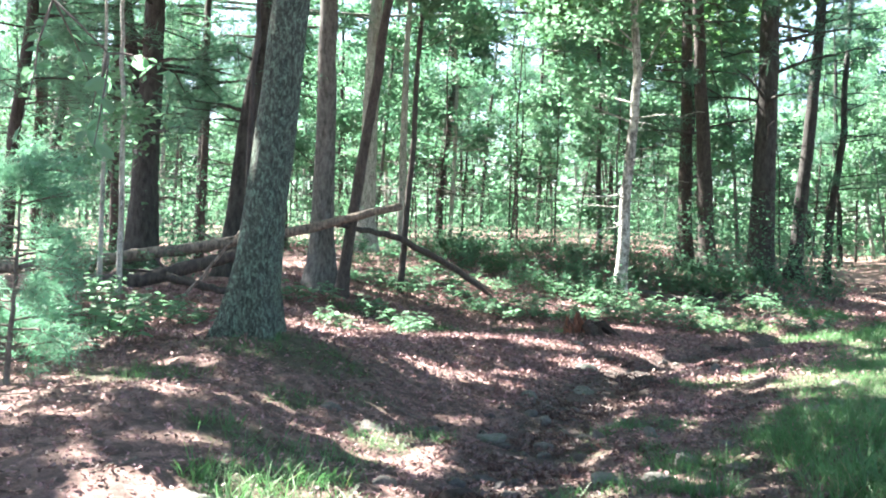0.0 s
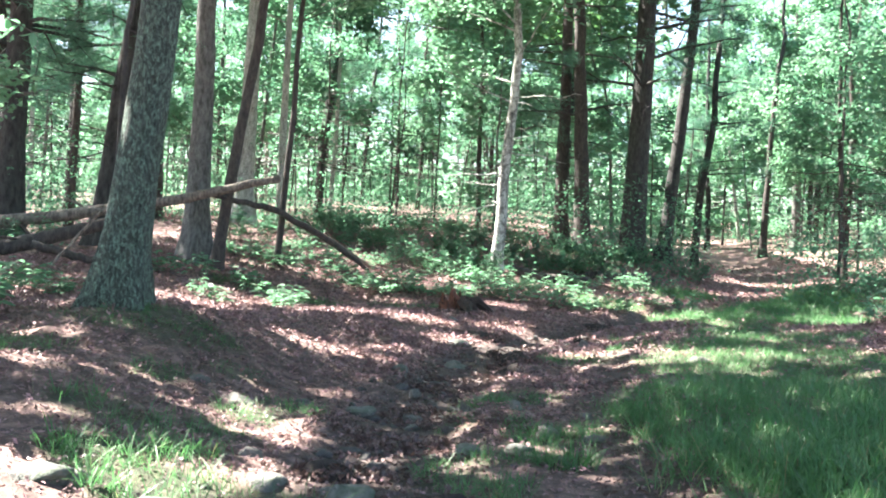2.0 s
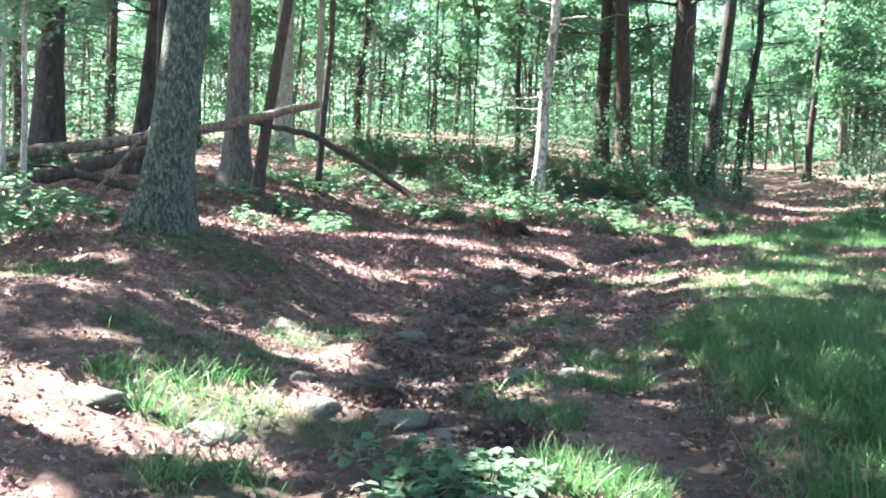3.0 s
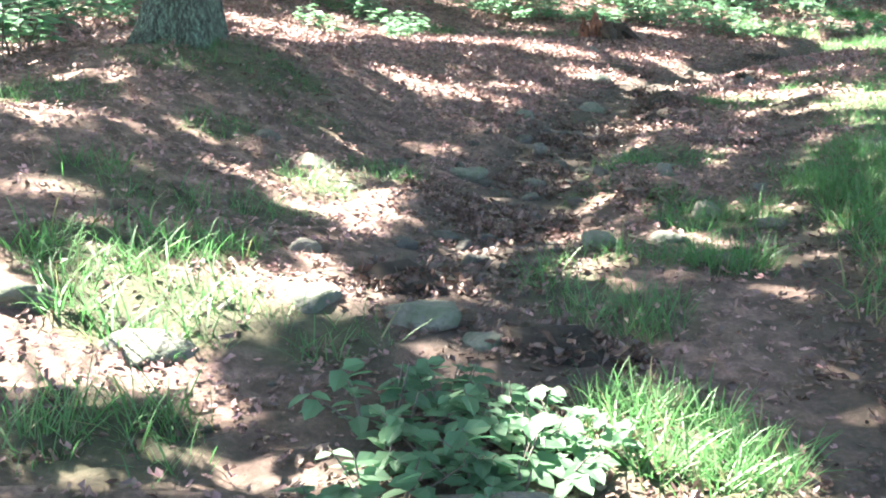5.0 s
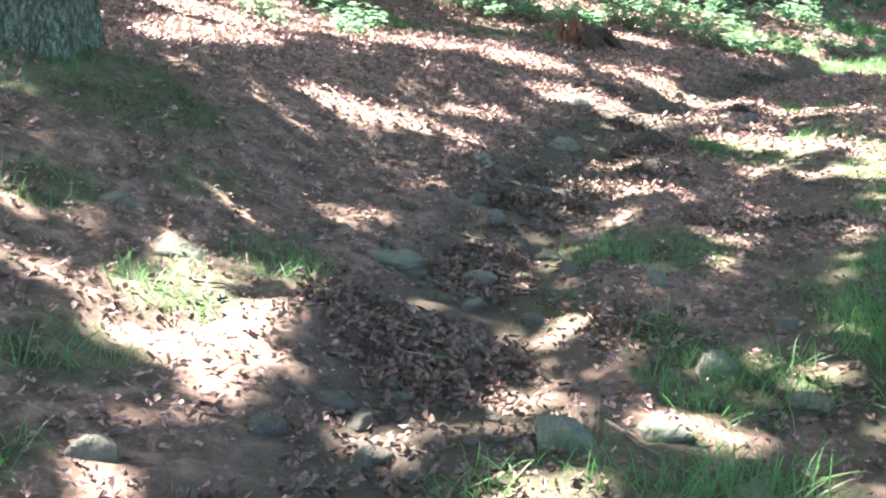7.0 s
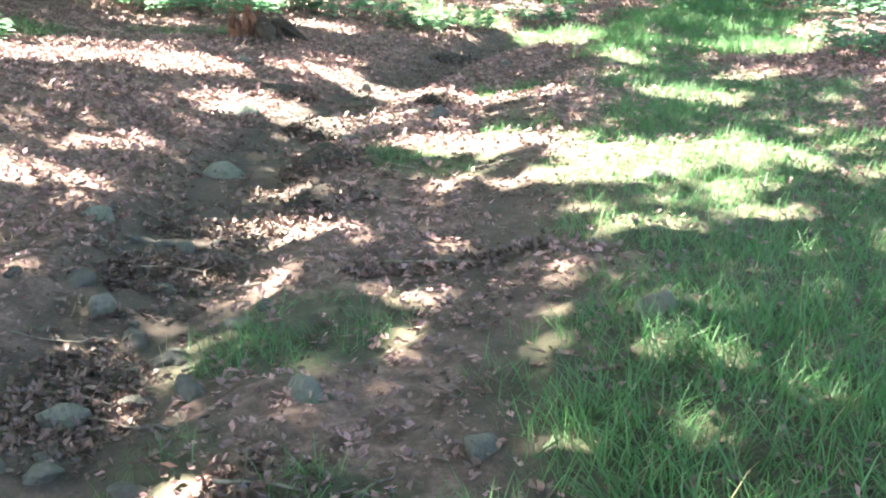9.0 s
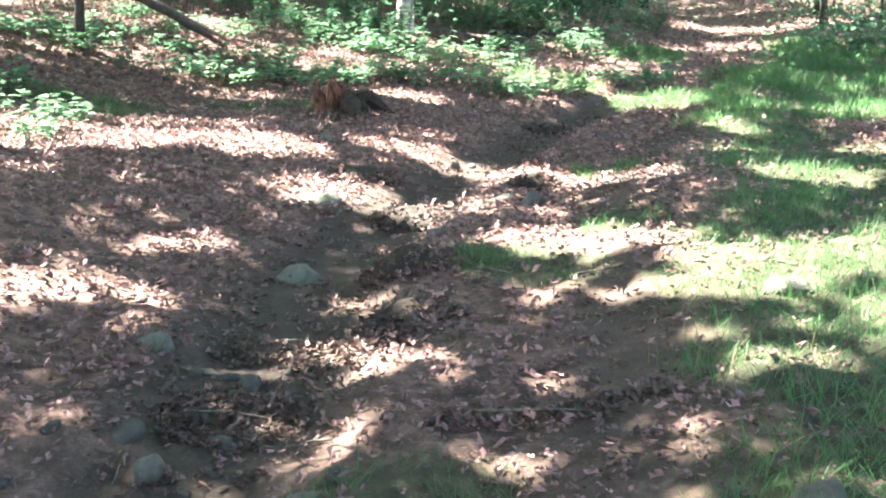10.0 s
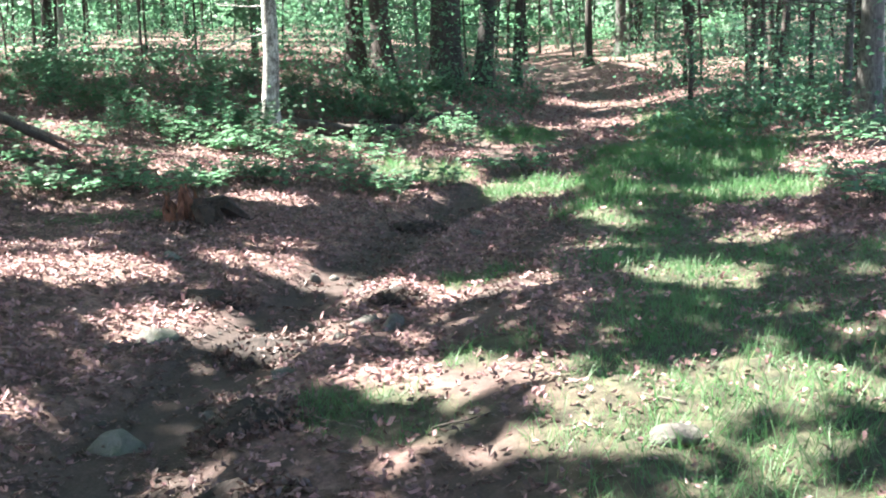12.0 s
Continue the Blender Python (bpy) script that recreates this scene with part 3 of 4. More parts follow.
tree("pine_sapling", "young white pine with soft pale green needles", -3.5, 6.25, 0.022, 1.55, (0.03, 0), TWIG, YOUNG_NEEDLE, 28, (0.12, 1.4), 40, 0.55, 26, 0.10, "pine", flare=0.2)

tree("pine_sapling", "young white pine growing close behind the oak", -3.0, 9.5, 0.035, 6.0, (0.03, 0), DARK_BARK, YOUNG_NEEDLE, 46, (2.4, 5.4), 16, 1.0, 16, 0.13, "pine", flare=0.2)


# ---- the woods behind ----
def wood_prototypes():
    """A few slender trees, kept far behind the view, from which the woods are copied."""
    made = []
    specs = [("maple_tree", "slender young maple with bright green leaves", 0.07, 12, GREY_BARK, LEAF_BRIGHT, (1.4, 10), 18, 2.0, 20, 0.17, "broad"),
             ("maple_tree", "slender dark-trunked maple with green leaves", 0.10, 14, DARK_BARK, LEAF_MID, (2.0, 12), 18, 2.3, 20, 0.18, "broad"),
             ("beech_sapling", "thin beech sapling with layered pale green leaves", 0.045, 9, GREY_BARK, LEAF_BRIGHT, (0.8, 8), 16, 1.7, 20, 0.16, "broad"),
             ("pine_tree", "straight dark pine with feathery boughs", 0.16, 17, PINE_BARK, NEEDLE, (2.4, 13), 26, 2.6, 22, 0.30, "pine"),
             ("pine_tree", "slim pine with dead lower twigs", 0.11, 15, DARK_BARK, NEEDLE, (3.2, 12), 20, 2.1, 22, 0.30, "pine"),
             ("dead_sapling", "thin bare grey pole of a dead sapling", 0.035, 8, DARK_BARK, LEAF_MID, (2, 7), 9, 1.1, 8, 0.15, "broad"),
             ("young_tree", "thin dark young trunk with few leaves", 0.05, 10, DARK_BARK, LEAF_BRIGHT, (1.5, 9), 9, 1.3, 12, 0.16, "broad"),
             ("birch_tree", "pale slim birch in the woods", 0.08, 13, PALE_BARK, LEAF_MID, (2.4, 11), 18, 1.9, 26, 0.18, "broad")]
    for k, (name, label, r, tall, b, l, crown, limbs, reach, per, leaf, kind) in enumerate(specs):
        made.append(tree(name, label, -40 + 12 * k, -40, r, tall, (0.02, 0.01), b, l, 60 + k, crown, limbs, reach, per, leaf, kind, dead=12, flare=0.3, bend=1.8, group="slender trees of the woods", split=False))
    return made


WOODS = wood_prototypes()
rng = np.random.default_rng(77)
standing = []
while len(standing) < 270:
    dist, ang = 20 + 62 * rng.random() ** 0.8, radians(rng.uniform(-33, 33))
    x, y = dist * math.sin(ang) + 0.5, dist * math.cos(ang) + 1.0
    if y < 46 and abs(x - float(trail_x(y))) < 2.0 + 0.01 * dist or any(math.hypot(x - a, y - b) < 0.8 for a, b in standing):
        continue
    if in_gap(np.array([(x, y, z) for z in (4.0, 6.0, 8.0, 10.0, 12.0)]), 1.0).any() or dist < 30 and -14 < math.degrees(ang) < 6:
        continue
    if y < 27 and -1.5 < x < 7 or math.hypot(x - 1.27, y - 24.2) < 3 or math.hypot(x - 5.5, y - 30.6) < 2.2:
        continue
    standing.append((x, y))
for n, (x, y) in enumerate(standing):
    middle = -13 < math.degrees(math.atan2(x - 0.5, y - 1)) < 5
    kind = rng.choice(8, p=[0.10, 0.08, 0.12, 0.02, 0.08, 0.28, 0.26, 0.06] if middle else [0.16, 0.10, 0.15, 0.05, 0.10, 0.18, 0.20, 0.06])
    copy_thing(WOODS[kind], Matrix.Translation(at(x, y)) @ Matrix.Rotation(rng.uniform(0, 6.28), 4, "Z") @ Matrix.Rotation(rng.normal() * 0.07, 4, "X") @ Matrix.Scale(rng.uniform(0.8, 1.25), 4))


for x, y, kind in [(-10.5, 23.5, 4), (-13.0, 24.5, 4), (-8.9, 21.6, 3), (-11.6, 20.6, 3), (-8.8, 24.5, 4), (-13.5, 26.0, 3), (-10.4, 29.0, 3), (-7.4, 27.0, 4), (1.2, 36.0, 4), (8.8, 36.5, 3), (18.5, 34.0, 3), (16.2, 30.5, 4)]:
    copy_thing(WOODS[kind], Matrix.Translation(at(x, y)) @ Matrix.Rotation(rng.uniform(0, 6.28), 4, "Z") @ Matrix.Scale(rng.uniform(0.9, 1.2), 4))


def far_woods():
    """Leaf masses of the distant woods, beyond the trees that can be counted."""
    r = np.random.default_rng(5)
    n = 5200
    ang, dist = np.radians(r.triangular(-40, 16, 40, n)), r.uniform(58, 125, n)
    x, y = dist * np.sin(ang), dist * np.cos(ang)
    z = height(x, y) + r.random(n) ** 1.5 * (12 + 7 * smooth((np.degrees(ang) - 4) / 8) + 5 * np.sin(ang * 21) + 4 * np.sin(ang * 47 + 1))
    c = np.stack([x, y, z], -1)
    c = np.repeat(c, 9, 0) + r.normal(size=(9 * len(c), 3)) * (0.9, 0.9, 0.5)
    m = len(c)
    me = mesh_from("far_woods", *scattered(CARD, CARD_F, c, random_ways(r, m, -0.1, 0.5), random_ways(r, m, 1.2), r.uniform(0.3, 0.65, m)), LEAF_BRIGHT, False)
    tagged(new("far_woods", me), "distant mass of green woodland foliage", "woods", kind="stuff")


far_woods()


def understory():
    """Leaves of the waist-high growth under the trees, thick on the rise and thin by the trail."""
    r = np.random.default_rng(15)
    n = 7500
    ang, dist = np.radians(r.uniform(-34, 34, n)), 19 + 45 * r.random(n)
    x, y = dist * np.sin(ang) + 0.5, dist * np.cos(ang) + 1
    keep = (np.abs(x - trail_x(y)) > 1.5 + 0.5 * wave(x, y, 0.8, 1.0)) & (wave(x, y, 0.35, 0.5) + 0.7 * wave(x, y, 1.1, 2.5) > -0.7) & ~((y < 24.5) & (x > -7) & (x < 6))
    keep &= ellipse(x, y, -5.2, 23.5, 2.6, 3.0) < 0
    x, y = x[keep], y[keep]
    z = height(x, y) + r.random(len(x)) ** 2.2 * 2.2 + 0.08
    c = np.repeat(np.stack([x, y, z], -1), 20, 0) + r.normal(size=(20 * len(x), 3)) * (0.34, 0.34, 0.16)
    m = len(c)
    me = mesh_from("understory", *scattered(LEAF4, LEAF4_F, c, random_ways(r, m, -0.1, 0.4), random_ways(r, m, 1.6), r.uniform(0.055, 0.12, m)), LEAF_MID, False)
    tagged(new("understory", me), "green leafy growth under the trees", "undergrowth", kind="stuff")


understory()


# ---- leaves overhead, added out of view to dapple the ground ----
def canopy():
    r = np.random.default_rng(31)
    n = 100000
    gx, gy = r.uniform(-10, 14, n), r.uniform(-5, 50, n)
    fleck = wave(gx * 0.6, gy * 1.5, 1.7, 4.0) + 0.6 * wave(gx * 0.6, gy * 1.5, 4.3, 2.0)
    open_sky = np.max([ellipse(gx, gy, e[0], e[1], e[2] + 0.09, e[3] + 0.09, e[4]) for e in GAPS_NEAR] + [ellipse(gx, gy, e[0], e[1], e[2] + 0.2, e[3] + 0.2, e[4]) for e in GAPS_FAR], axis=0)
    keep = (open_sky < 0) & (fleck < np.where((gx > 2.2) & (gy > 7.5), 0.95, 1.32)) & ((gy < 21) | (r.random(n) < 0.93) & ((gx > 5) & (gx < 15) | (ellipse(gx, gy, 0.0, 25.6, 6.0, 3.0) > 0)))
    gx, gy = gx[keep], gy[keep]
    up = r.uniform(8.5, 12.5, len(gx))
    s = np.array(SUN_DIR) / SUN_DIR.z
    c = np.stack([gx + s[0] * up, gy + s[1] * up, height(gx, gy) + up], -1)
    # trees added to carry the shading leaves, nearly all out of view
    owners = [("oak_tree", -8.5, 4.5, 0.2), ("maple_tree", -10.5, 10.5, 0.2), ("oak_tree", -4.5, -3.0, 0.22), ("maple_tree", 4.8, -2.5, 0.2), ("oak_tree", -12.5, 16.0, 0.24),
              ("maple_tree", 7.5, 4.0, 0.2), ("oak_tree", -14.5, 27.5, 0.22), ("maple_tree", 9.5, 19.5, 0.16)]
    near = np.argmin([np.hypot(c[:, 0] - x, c[:, 1] - y) for _, x, y, _ in owners], axis=0)
    for k, (name, x, y, rad) in enumerate(owners):
        p = at(x, y)
        root = thing(name, p, "tall broad-crowned tree added to shade the trail", "tree", "trees over the trail")
        trunk, pts = trunk_shape(13.5, rad, (0, 0), 0.5, 90 + k)
        part("trunk", mesh_from(name + "_trunk", *trunk, OAK_BARK if name == "oak_tree" else GREY_BARK), root)
        mine = c[near == k] - np.array(p)
        if not len(mine):
            continue
        for j in range(14):
            end = mine[r.integers(len(mine))]
            base = np.array([0, 0, r.uniform(6.0, 9.0)])
            way = end - base
            q, rr = limb(r, base, way / np.linalg.norm(way), np.linalg.norm(way), 0.06)
            part("limb", mesh_from(name + "_limb", *tube(q, rr + 0.01, 5, 0, j), GREY_BARK), root)
        m = len(mine)
        me = mesh_from(name + "_crown", *scattered(CARD - (0, 0.5, 0), CARD_F, mine, random_ways(r, m, 0, 0.3), random_ways(r, m, 2.0), r.uniform(0.22, 0.36, m)), CANOPY_LEAF, False)
        part("crown", me, root, "added green crown with gaps left for the sun patches")


canopy()


# ---- fallen wood ----
def rod(name, label, category, points, radii, material, sides=10, rough=0.12, seed=0, twigs=0, away=(1.0,)):
    pts = np.asarray(points, float)
    pts = np.array([0, 0, 1.5]) + (pts - (0, 0, 1.5)) * np.asarray(away, float).reshape(-1, 1)
    pts[:, 2] = np.maximum(pts[:, 2], height(pts[:, 0], pts[:, 1]) + 0.04)
    s = np.linspace(0, len(pts) - 1, 6 * len(pts))
    fine = np.stack([np.interp(s, np.arange(len(pts)), pts[:, k]) for k in range(3)], -1)
    r = np.random.default_rng(seed)
    fine[1:-1] += r.normal(size=(len(fine) - 2, 3)) * 0.008
    rr = np.interp(s, np.arange(len(pts)), radii)
    root = thing(name, fine[0], label, category)
    part("stem", mesh_from(name, *[q if i else q - fine[0] for i, q in enumerate(tube(fine, rr, sides, rough, seed))], material), root)
    for k in range(twigs):
        j = r.integers(2, len(fine) - 2)
        p, w = limb(r, fine[j] - fine[0], random_ways(r, 1, 0.5, 0.6)[0], r.uniform(0.25, 0.7), rr[j] * 0.3, 0, 6, 0.1)
        part("twig", mesh_from(name + "_twig", *tube(p, w + 0.003, 5, 0, k), material), root)
    return root


rod("fallen_log", "long weathered fallen log propped off the ground, its broken end pale", "log",
    [(-8.6, 13.9, 1.35), (-6.4, 14.2, 1.56), (-5.2, 14.4, 1.75), (-3.9, 14.7, 2.02), (-2.38, 15.0, 2.42)], [0.105, 0.1, 0.09, 0.078, 0.06], DEAD_WOOD, 12, 0.2, 3, 3, (1.12,))
rod("fallen_branch", "dark forked fallen branch slanting down from the log", "branch",
    [(-3.75, 16.9, 2.22), (-2.95, 18.2, 2.08), (-2.12, 19.3, 1.6), (-1.42, 20.3, 0.98)], [0.04, 0.06, 0.06, 0.035], DARK_BARK, 8, 0.12, 4)
rod("fallen_branch", "thin bare branch lying beside the forked one", "branch",
    [(-2.15, 19.35, 1.64), (-1.75, 19.95, 1.36), (-1.4, 20.5, 1.12), (-1.05, 21.0, 0.96)], [0.04, 0.036, 0.03, 0.015], DEAD_WOOD, 7, 0.1, 5)
rod("fallen_log", "crooked dark log lying behind the oak", "log",
    [(-6.6, 13.2, 0.95), (-5.7, 13.3, 1.25), (-4.9, 13.6, 1.5), (-4.2, 14.0, 1.75)], [0.13, 0.12, 0.1, 0.09], DARK_BARK, 10, 0.2, 6, 5, (1.1,))
rod("fallen_branch", "broken dead limb under the crooked log", "branch",
    [(-5.2, 13.2, 1.35), (-4.6, 13.4, 1.2), (-3.9, 13.7, 1.05)], [0.06, 0.05, 0.04], DARK_BARK, 8, 0.15, 7)
rod("fallen_branch", "pale dead stick leaning against the logs", "branch", [(-4.9, 13.0, 1.05), (-4.5, 13.2, 1.6), (-4.15, 13.3, 2.05)], [0.022, 0.02, 0.012], DEAD_WOOD, 6, 0.1, 8)
rod("fallen_log", "short dark log lying in the undergrowth by the trail", "log", [(9.6, 24.3, float(height(9.6, 24.3)) + 0.06), (10.6, 24.6, float(height(10.6, 24.6)) + 0.1)], [0.08, 0.06], DARK_BARK, 8, 0.15, 9)


rod("fallen_log", "dark mossy log rotting among the bushes", "log", [(x, y, float(height(x, y)) + 0.09) for x, y in [(1.6, 23.9), (2.5, 23.75), (3.4, 23.8)]], [0.12, 0.13, 0.1], DARK_BARK, 10, 0.2, 31)
rod("fallen_log", "dark mossy log rotting among the bushes", "log", [(x, y, float(height(x, y)) + 0.08) for x, y in [(2.9, 24.6), (4.0, 24.9), (5.2, 25.6)]], [0.1, 0.11, 0.08], DARK_BARK, 10, 0.2, 32)
rod("broken_stub", "pale splintered stub leaning from the dark log", "stub", [(3.5, 23.6, float(height(3.5, 23.6)) + 0.02), (3.55, 23.6, float(height(3.5, 23.6)) + 0.17), (3.63, 23.6, float(height(3.5, 23.6)) + 0.32)], [0.07, 0.055, 0.025], DEAD_WOOD, 8, 0.3, 33)


def stump():
    """A rotten, tumbled stump: a jagged red-brown core and a root mass darkened as its shaded side."""
    root = thing("rotten_stump", at(0.3, 16.6), "rotten red-brown stump crumbling among dead leaves", "stump")
    r = np.random.default_rng(8)
    for k in range(26):
        a, q = r.uniform(0, 6.28), 0.2 * math.sqrt(r.random())
        x, y, tall = -0.06 + q * math.cos(a), 0.05 + 0.8 * q * math.sin(a), r.uniform(0.1, 0.46) * (1.15 - q * 2.5)
        w = r.uniform(0.035, 0.075)
        line = [(x, y, -0.06), (x - 0.02, y, tall * 0.5), (x - 0.05 + r.normal() * 0.03, y + r.normal() * 0.03, tall)]
        part("splinter", mesh_from("stump_splinter", *tube(line, [w, w * 0.85, w * 0.15], 5, 0.5, k), ROTTEN_WOOD, False), root)
    # right and near side: the stump's shade is put into the root colour
    for k in range(9):
        a, reach = r.uniform(-1.9, 0.3), r.uniform(0.25, 0.5)
        end = np.array([math.cos(a), math.sin(a), 0]) * reach
        line = [(0.08, -0.06, 0.12), (0.08 + end[0] * 0.5, -0.08 + end[1] * 0.5, r.uniform(0.08, 0.2)), (0.1 + end[0], -0.08 + end[1], -0.03)]
        part("root", mesh_from("stump_root", *tube(line, [0.09, r.uniform(0.06, 0.1), 0.03], 7, 0.5, 40 + k), SHADED_ROOT, False), root, "rotten root end coloured near-black for the stump's shaded side")


stump()


# ---- stones ----
def stone(x, y, w, d, h, material, label, seed, turn=0.0, sink=0.53):
    bm = bmesh.new()
    bmesh.ops.create_icosphere(bm, subdivisions=3, radius=1.0)
    rnd = random.Random(seed)
    off = Vector((rnd.uniform(-50, 50), rnd.uniform(-50, 50), rnd.uniform(-50, 50)))
    planes = [(Vector((rnd.gauss(0, 1), rnd.gauss(0, 1), rnd.gauss(0, 0.8))).normalized(), rnd.uniform(0.42, 0.8)) for _ in range(14)]
    for v in bm.verts:
        c = v.co.copy()
        for normal, far in planes:
            over = c.dot(normal) - far
            if over > 0:
                c -= normal * over * 0.95
        c *= 1 + 0.22 * noise.noise(c * 1.6 + off) + 0.1 * noise.noise(c * 4.5 + off) + 0.05 * noise.noise(c * 11 + off)
        v.co = Vector((c.x * w / 2, c.y * d / 2, c.z * h / 2))
    me = bpy.data.meshes.new("stone")
    bm.to_mesh(me)
    bm.free()
    for p in me.polygons:
        p.use_smooth = True
    me.materials.append(material)
    ob = new("stone", me)
    ob.matrix_basis = Matrix.Translation(at(x, y) + Vector((0, 0, h * (0.5 - sink)))) @ Matrix.Rotation(radians(turn), 4, "Z")
    return tagged(ob, label, "stone", "stones on the trail")


FLAT = "flat grey fieldstone set in the dirt"
MOSS = "mossy blue-grey stone half sunk in the grass"
PALE = "small pale stone lying on the trail"
DARKS = "grey stone among dark damp leaves"
for n, (x, y, w, d, h, m, label, turn) in enumerate([
        (-0.78, 4.88, 0.2, 0.2, 0.13, MOSSY, FLAT, 20), (-0.42, 4.92, 0.34, 0.22, 0.14, MOSSY, FLAT, -8), (-0.16, 4.72, 0.16, 0.14, 0.09, MOSSY, FLAT, 10),
        (-1.12, 4.3, 0.3, 0.18, 0.12, MOSSY, MOSS, 10), (-0.95, 5.45, 0.16, 0.12, 0.1, STONE, PALE, 40), (-1.5, 4.45, 0.13, 0.11, 0.12, STONE, PALE, 0),
        (-1.68, 4.4, 0.34, 0.2, 0.14, MOSSY, MOSS, 15), (0.22, 6.0, 0.32, 0.22, 0.11, MOSSY, MOSS, -35), (0.49, 6.06, 0.22, 0.16, 0.09, MOSSY, MOSS, -35),
        (0.74, 6.62, 0.2, 0.17, 0.17, STONE, DARKS, 20), (0.71, 5.76, 0.17, 0.14, 0.14, STONE, DARKS, 0), (0.98, 6.4, 0.14, 0.16, 0.14, STONE, DARKS, 0),
        (-0.02, 3.62, 0.4, 0.28, 0.17, STONE, FLAT, 5), (0.28, 3.5, 0.2, 0.16, 0.12, STONE, FLAT, 0), (1.12, 3.68, 0.26, 0.22, 0.2, MOSSY, MOSS, 30)]):
    stone(x, y, w * 1.2, d * 1.2, h * 1.2, m, label, n, turn)
for n, (x, y, w, d, h, m, label, turn) in enumerate([
        (-0.16, 8.45, 0.17, 0.14, 0.13, STONE, DARKS, 30), (-0.17, 7.62, 0.16, 0.13, 0.1, STONE, DARKS, 10), (-0.17, 7.28, 0.14, 0.12, 0.09, STONE, DARKS, 60),
        (-0.34, 7.08, 0.13, 0.09, 0.07, STONE, PALE, 5), (-0.16, 6.9, 0.15, 0.14, 0.09, STONE, DARKS, 30), (-0.6, 7.6, 0.28, 0.18, 0.12, MOSSY, MOSS, 0),
        (0.58, 7.42, 0.22, 0.15, 0.12, MOSSY, MOSS, -10), (-0.34, 9.47, 0.18, 0.14, 0.11, MOSSY, MOSS, 0), (-0.3, 9.2, 0.08, 0.06, 0.06, STONE, PALE, 0),
        (1.74, 7.66, 0.18, 0.15, 0.14, STONE, DARKS, 40), (0.23, 12.55, 0.34, 0.24, 0.17, MOSSY, MOSS, 0), (1.66, 12.12, 0.2, 0.16, 0.15, STONE, PALE, 20),
        (1.31, 14.25, 0.14, 0.12, 0.12, STONE, PALE, 50), (0.43, 13.35, 0.14, 0.12, 0.11, STONE, PALE, 0), (2.88, 15.2, 0.18, 0.14, 0.17, STONE, PALE, 0),
        (0.2, 14.7, 0.2, 0.14, 0.15, MOSSY, MOSS, 0), (0.17, 10.85, 0.38, 0.26, 0.14, MOSSY, MOSS, 0)]):
    stone(x, y, w * 1.2, d * 1.2, h * 1.2, m, label, 40 + n, turn)
for n, (x, y, w, d, h, m, label, turn) in enumerate([
        (2.45, 9.6, 0.26, 0.2, 0.13, STONE, FLAT, 0), (1.35, 12.05, 0.12, 0.1, 0.09, STONE, PALE, 0), (1.55, 12.45, 0.3, 0.14, 0.1, STONE, PALE, 15), (1.0, 11.55, 0.2, 0.14, 0.1, MOSSY, MOSS, 0),
        (0.6, 11.2, 0.12, 0.1, 0.08, STONE, PALE, 0), (1.5, 14.35, 0.12, 0.1, 0.07, STONE, PALE, 0), (1.02, 7.0, 0.13, 0.1, 0.1, STONE, PALE, 0), (0.35, 8.15, 0.12, 0.1, 0.06, STONE, DARKS, 0),
        (9.0, 29.5, 0.9, 0.35, 0.2, STONE, FLAT, 10), (-1.3, 6.95, 0.22, 0.16, 0.15, STONE, PALE, 0), (-1.62, 7.15, 0.16, 0.12, 0.09, STONE, PALE, 0)]):
    stone(x, y, w * 1.2, d * 1.2, h * 1.2, m, label, 80 + n, turn)
pebbles = np.random.default_rng(17)
base = stone(0.2, 7.9, 0.07, 0.06, 0.045, DARK_STONE, "pebble in the dirt of the trail", 99)
base["group"] = "pebbles on the trail"
for k in range(90):
    y = pebbles.uniform(3.2, 15)
    x = float(trail_x(y)) + pebbles.normal() * 0.55
    copy_thing(base, Matrix.Translation(at(x, y) + Vector((0, 0, 0.004))) @ Matrix.Rotation(pebbles.uniform(0, 6.28), 4, "Z") @ Matrix.Scale(pebbles.uniform(0.3, 1.0), 4))

rubble = stone(-0.1, 7.95, 0.13, 0.10, 0.06, DARK_STONE, "dark rough stone loose in the rut", 98, 0, 0.55)
rubble["group"] = "loose stones in the rut"
for k in range(52):
    y = pebbles.uniform(5.6, 9.4)
    x = float(trail_x(y)) - 0.05 + pebbles.normal() * 0.28
    copy_thing(rubble, Matrix.Translation(at(x, y)) @ Euler((pebbles.normal() * 0.2, pebbles.normal() * 0.2, pebbles.uniform(0, 6.28))).to_matrix().to_4x4() @ Matrix.Scale(pebbles.uniform(0.5, 1.4), 4))


